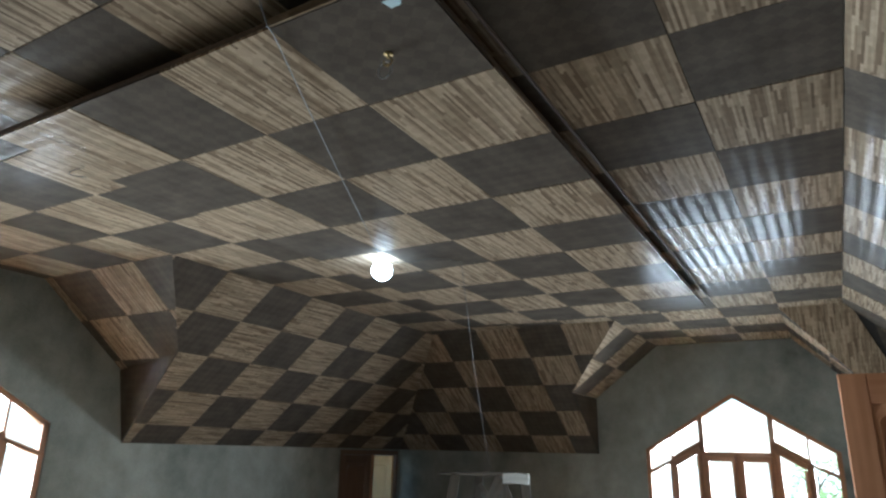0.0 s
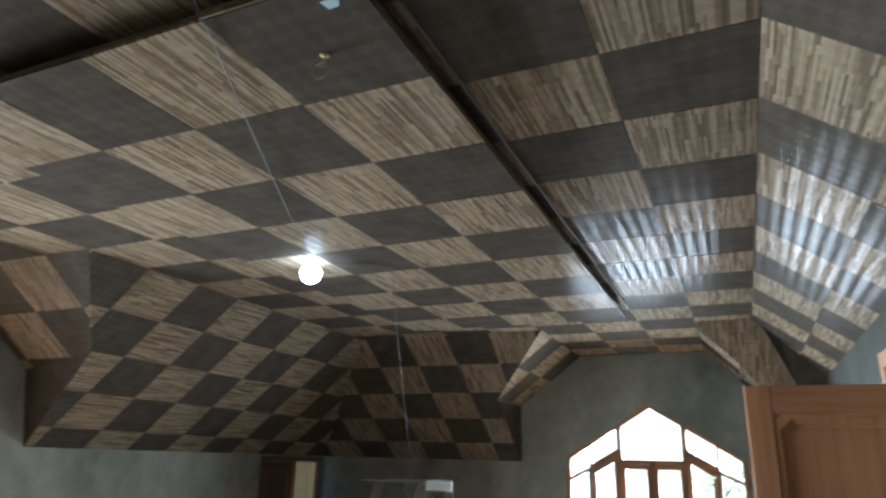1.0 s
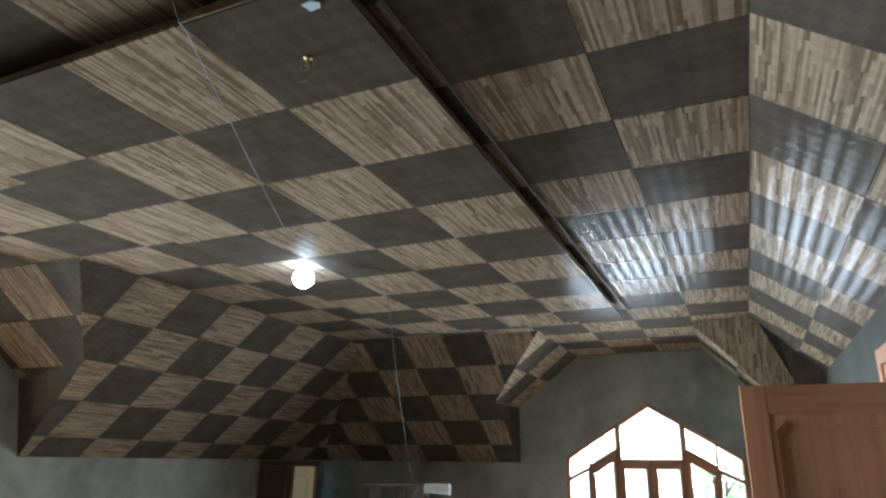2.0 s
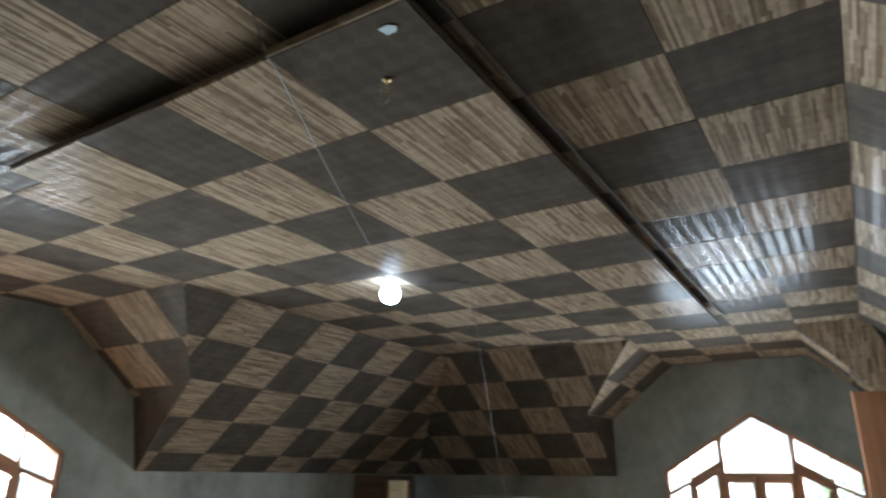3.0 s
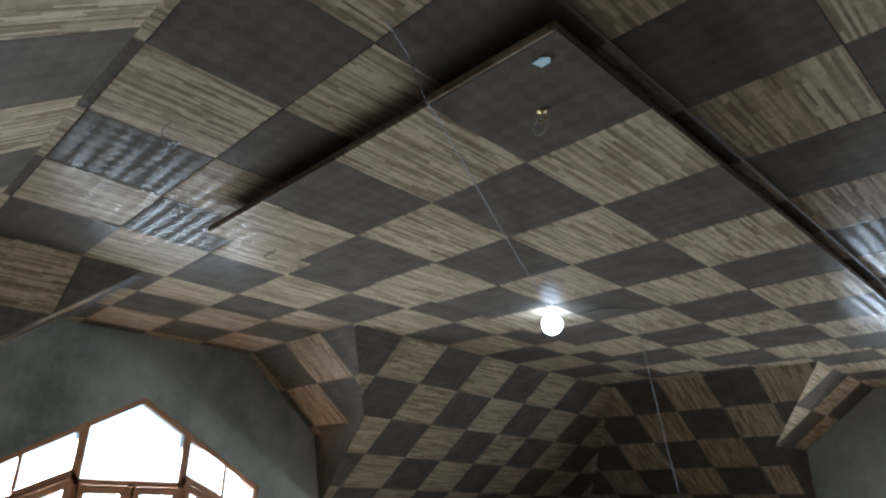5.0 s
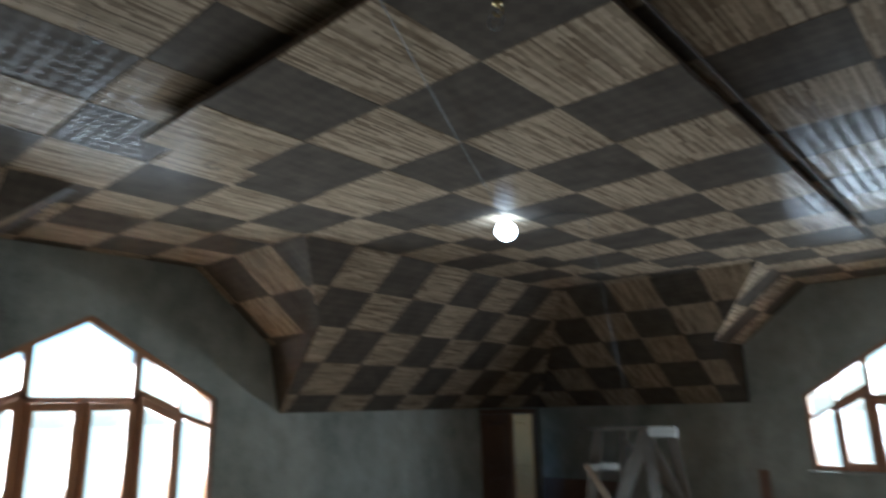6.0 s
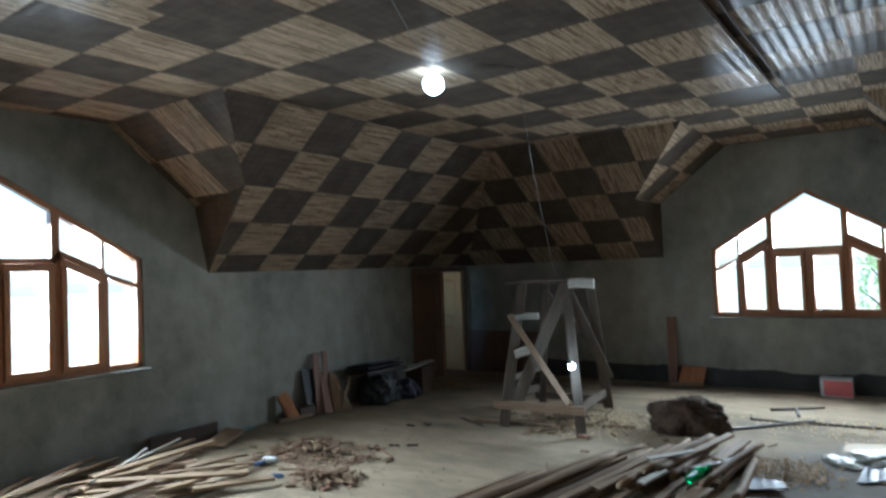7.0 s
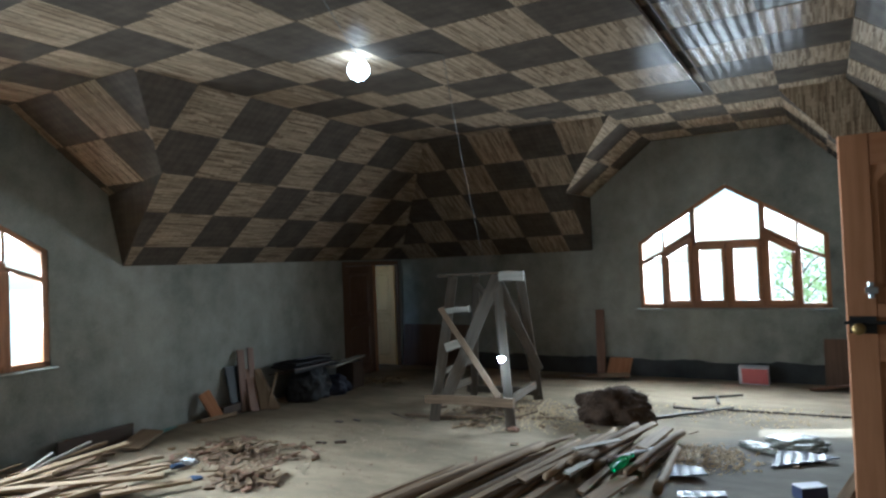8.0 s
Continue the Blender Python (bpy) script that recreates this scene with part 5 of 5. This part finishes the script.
# ---------------------------------------------------------------- outside
def tree(at, height, spread, label, seed):
    r = random.Random(seed)
    ob = thing("tree", pose(*at), label, "tree", "trees outside")
    bm = bmesh.new()
    tube(bm, [(0, 0, 0), (0.1, 0.05, height * 0.3), (0.0, 0.15, height * 0.62), (0.1, 0.1, height * 0.85)], 0.16, 9, 0.3)
    tips = []
    for k in range(9):
        a, z = k * 2.4, height * (0.35 + 0.05 * k)
        tip = (spread * 0.7 * math.cos(a), spread * 0.7 * math.sin(a), z + height * 0.16)
        tips.append(tip)
        tube(bm, [(0, 0.1, z), (tip[0] * 0.5, tip[1] * 0.5, z + height * 0.1), tip], 0.05, 6, 0.3)
    part("trunk", bm, OLDWOOD, ob)
    verts, faces = [], []
    for tip in tips + [(0, 0, height * 0.9), (0.3, 0.2, height * 0.75)]:
        for _ in range(40):
            p = Vector(tip) + Vector([r.gauss(0, spread * 0.22) for _ in range(3)])
            u = Vector([r.uniform(-1, 1) for _ in range(3)]).normalized() * 0.14
            v = u.orthogonal().normalized() * 0.06
            k = len(verts)
            verts += [p - u, p + v, p + u, p - v]
            faces.append((k, k + 1, k + 2, k + 3))
    me = bpy.data.meshes.new("crown")
    me.from_pydata([tuple(q) for q in verts], [], faces)
    me.materials.append(LEAF)
    crown = new("crown", me)
    crown.parent = ob




def leaf_green():
    """Thin leaves that let the sun through."""
    m, n, l, b = material("leaves")
    b.inputs["Base Color"].default_value = (0.2, 0.28, 0.09, 1)
    b.inputs["Roughness"].default_value = 0.55
    through_light = n.new("ShaderNodeBsdfTranslucent")
    g = noise_tex(n, l, None, 3.0, 3)
    r = ramp(n, [(0.35, (0.42, 0.5, 0.2)), (0.7, (0.6, 0.66, 0.36))])
    l.new(g.outputs["Fac"], r.inputs[0])
    l.new(r.outputs[0], through_light.inputs["Color"])
    mx = n.new("ShaderNodeMixShader")
    mx.inputs[0].default_value = 0.65
    l.new(b.outputs[0], mx.inputs[1])
    l.new(through_light.outputs[0], mx.inputs[2])
    l.new(mx.outputs[0], n["Material Output"].inputs["Surface"])
    return m


LEAF = leaf_green()
tree((0.7, 26.0, -3.2), 5.3, 1.2, "leafy green tree standing outside the window", 5)
tree((2.0, 27.0, -3.2), 3.9, 1.2, "low leafy green tree standing outside the window", 8)
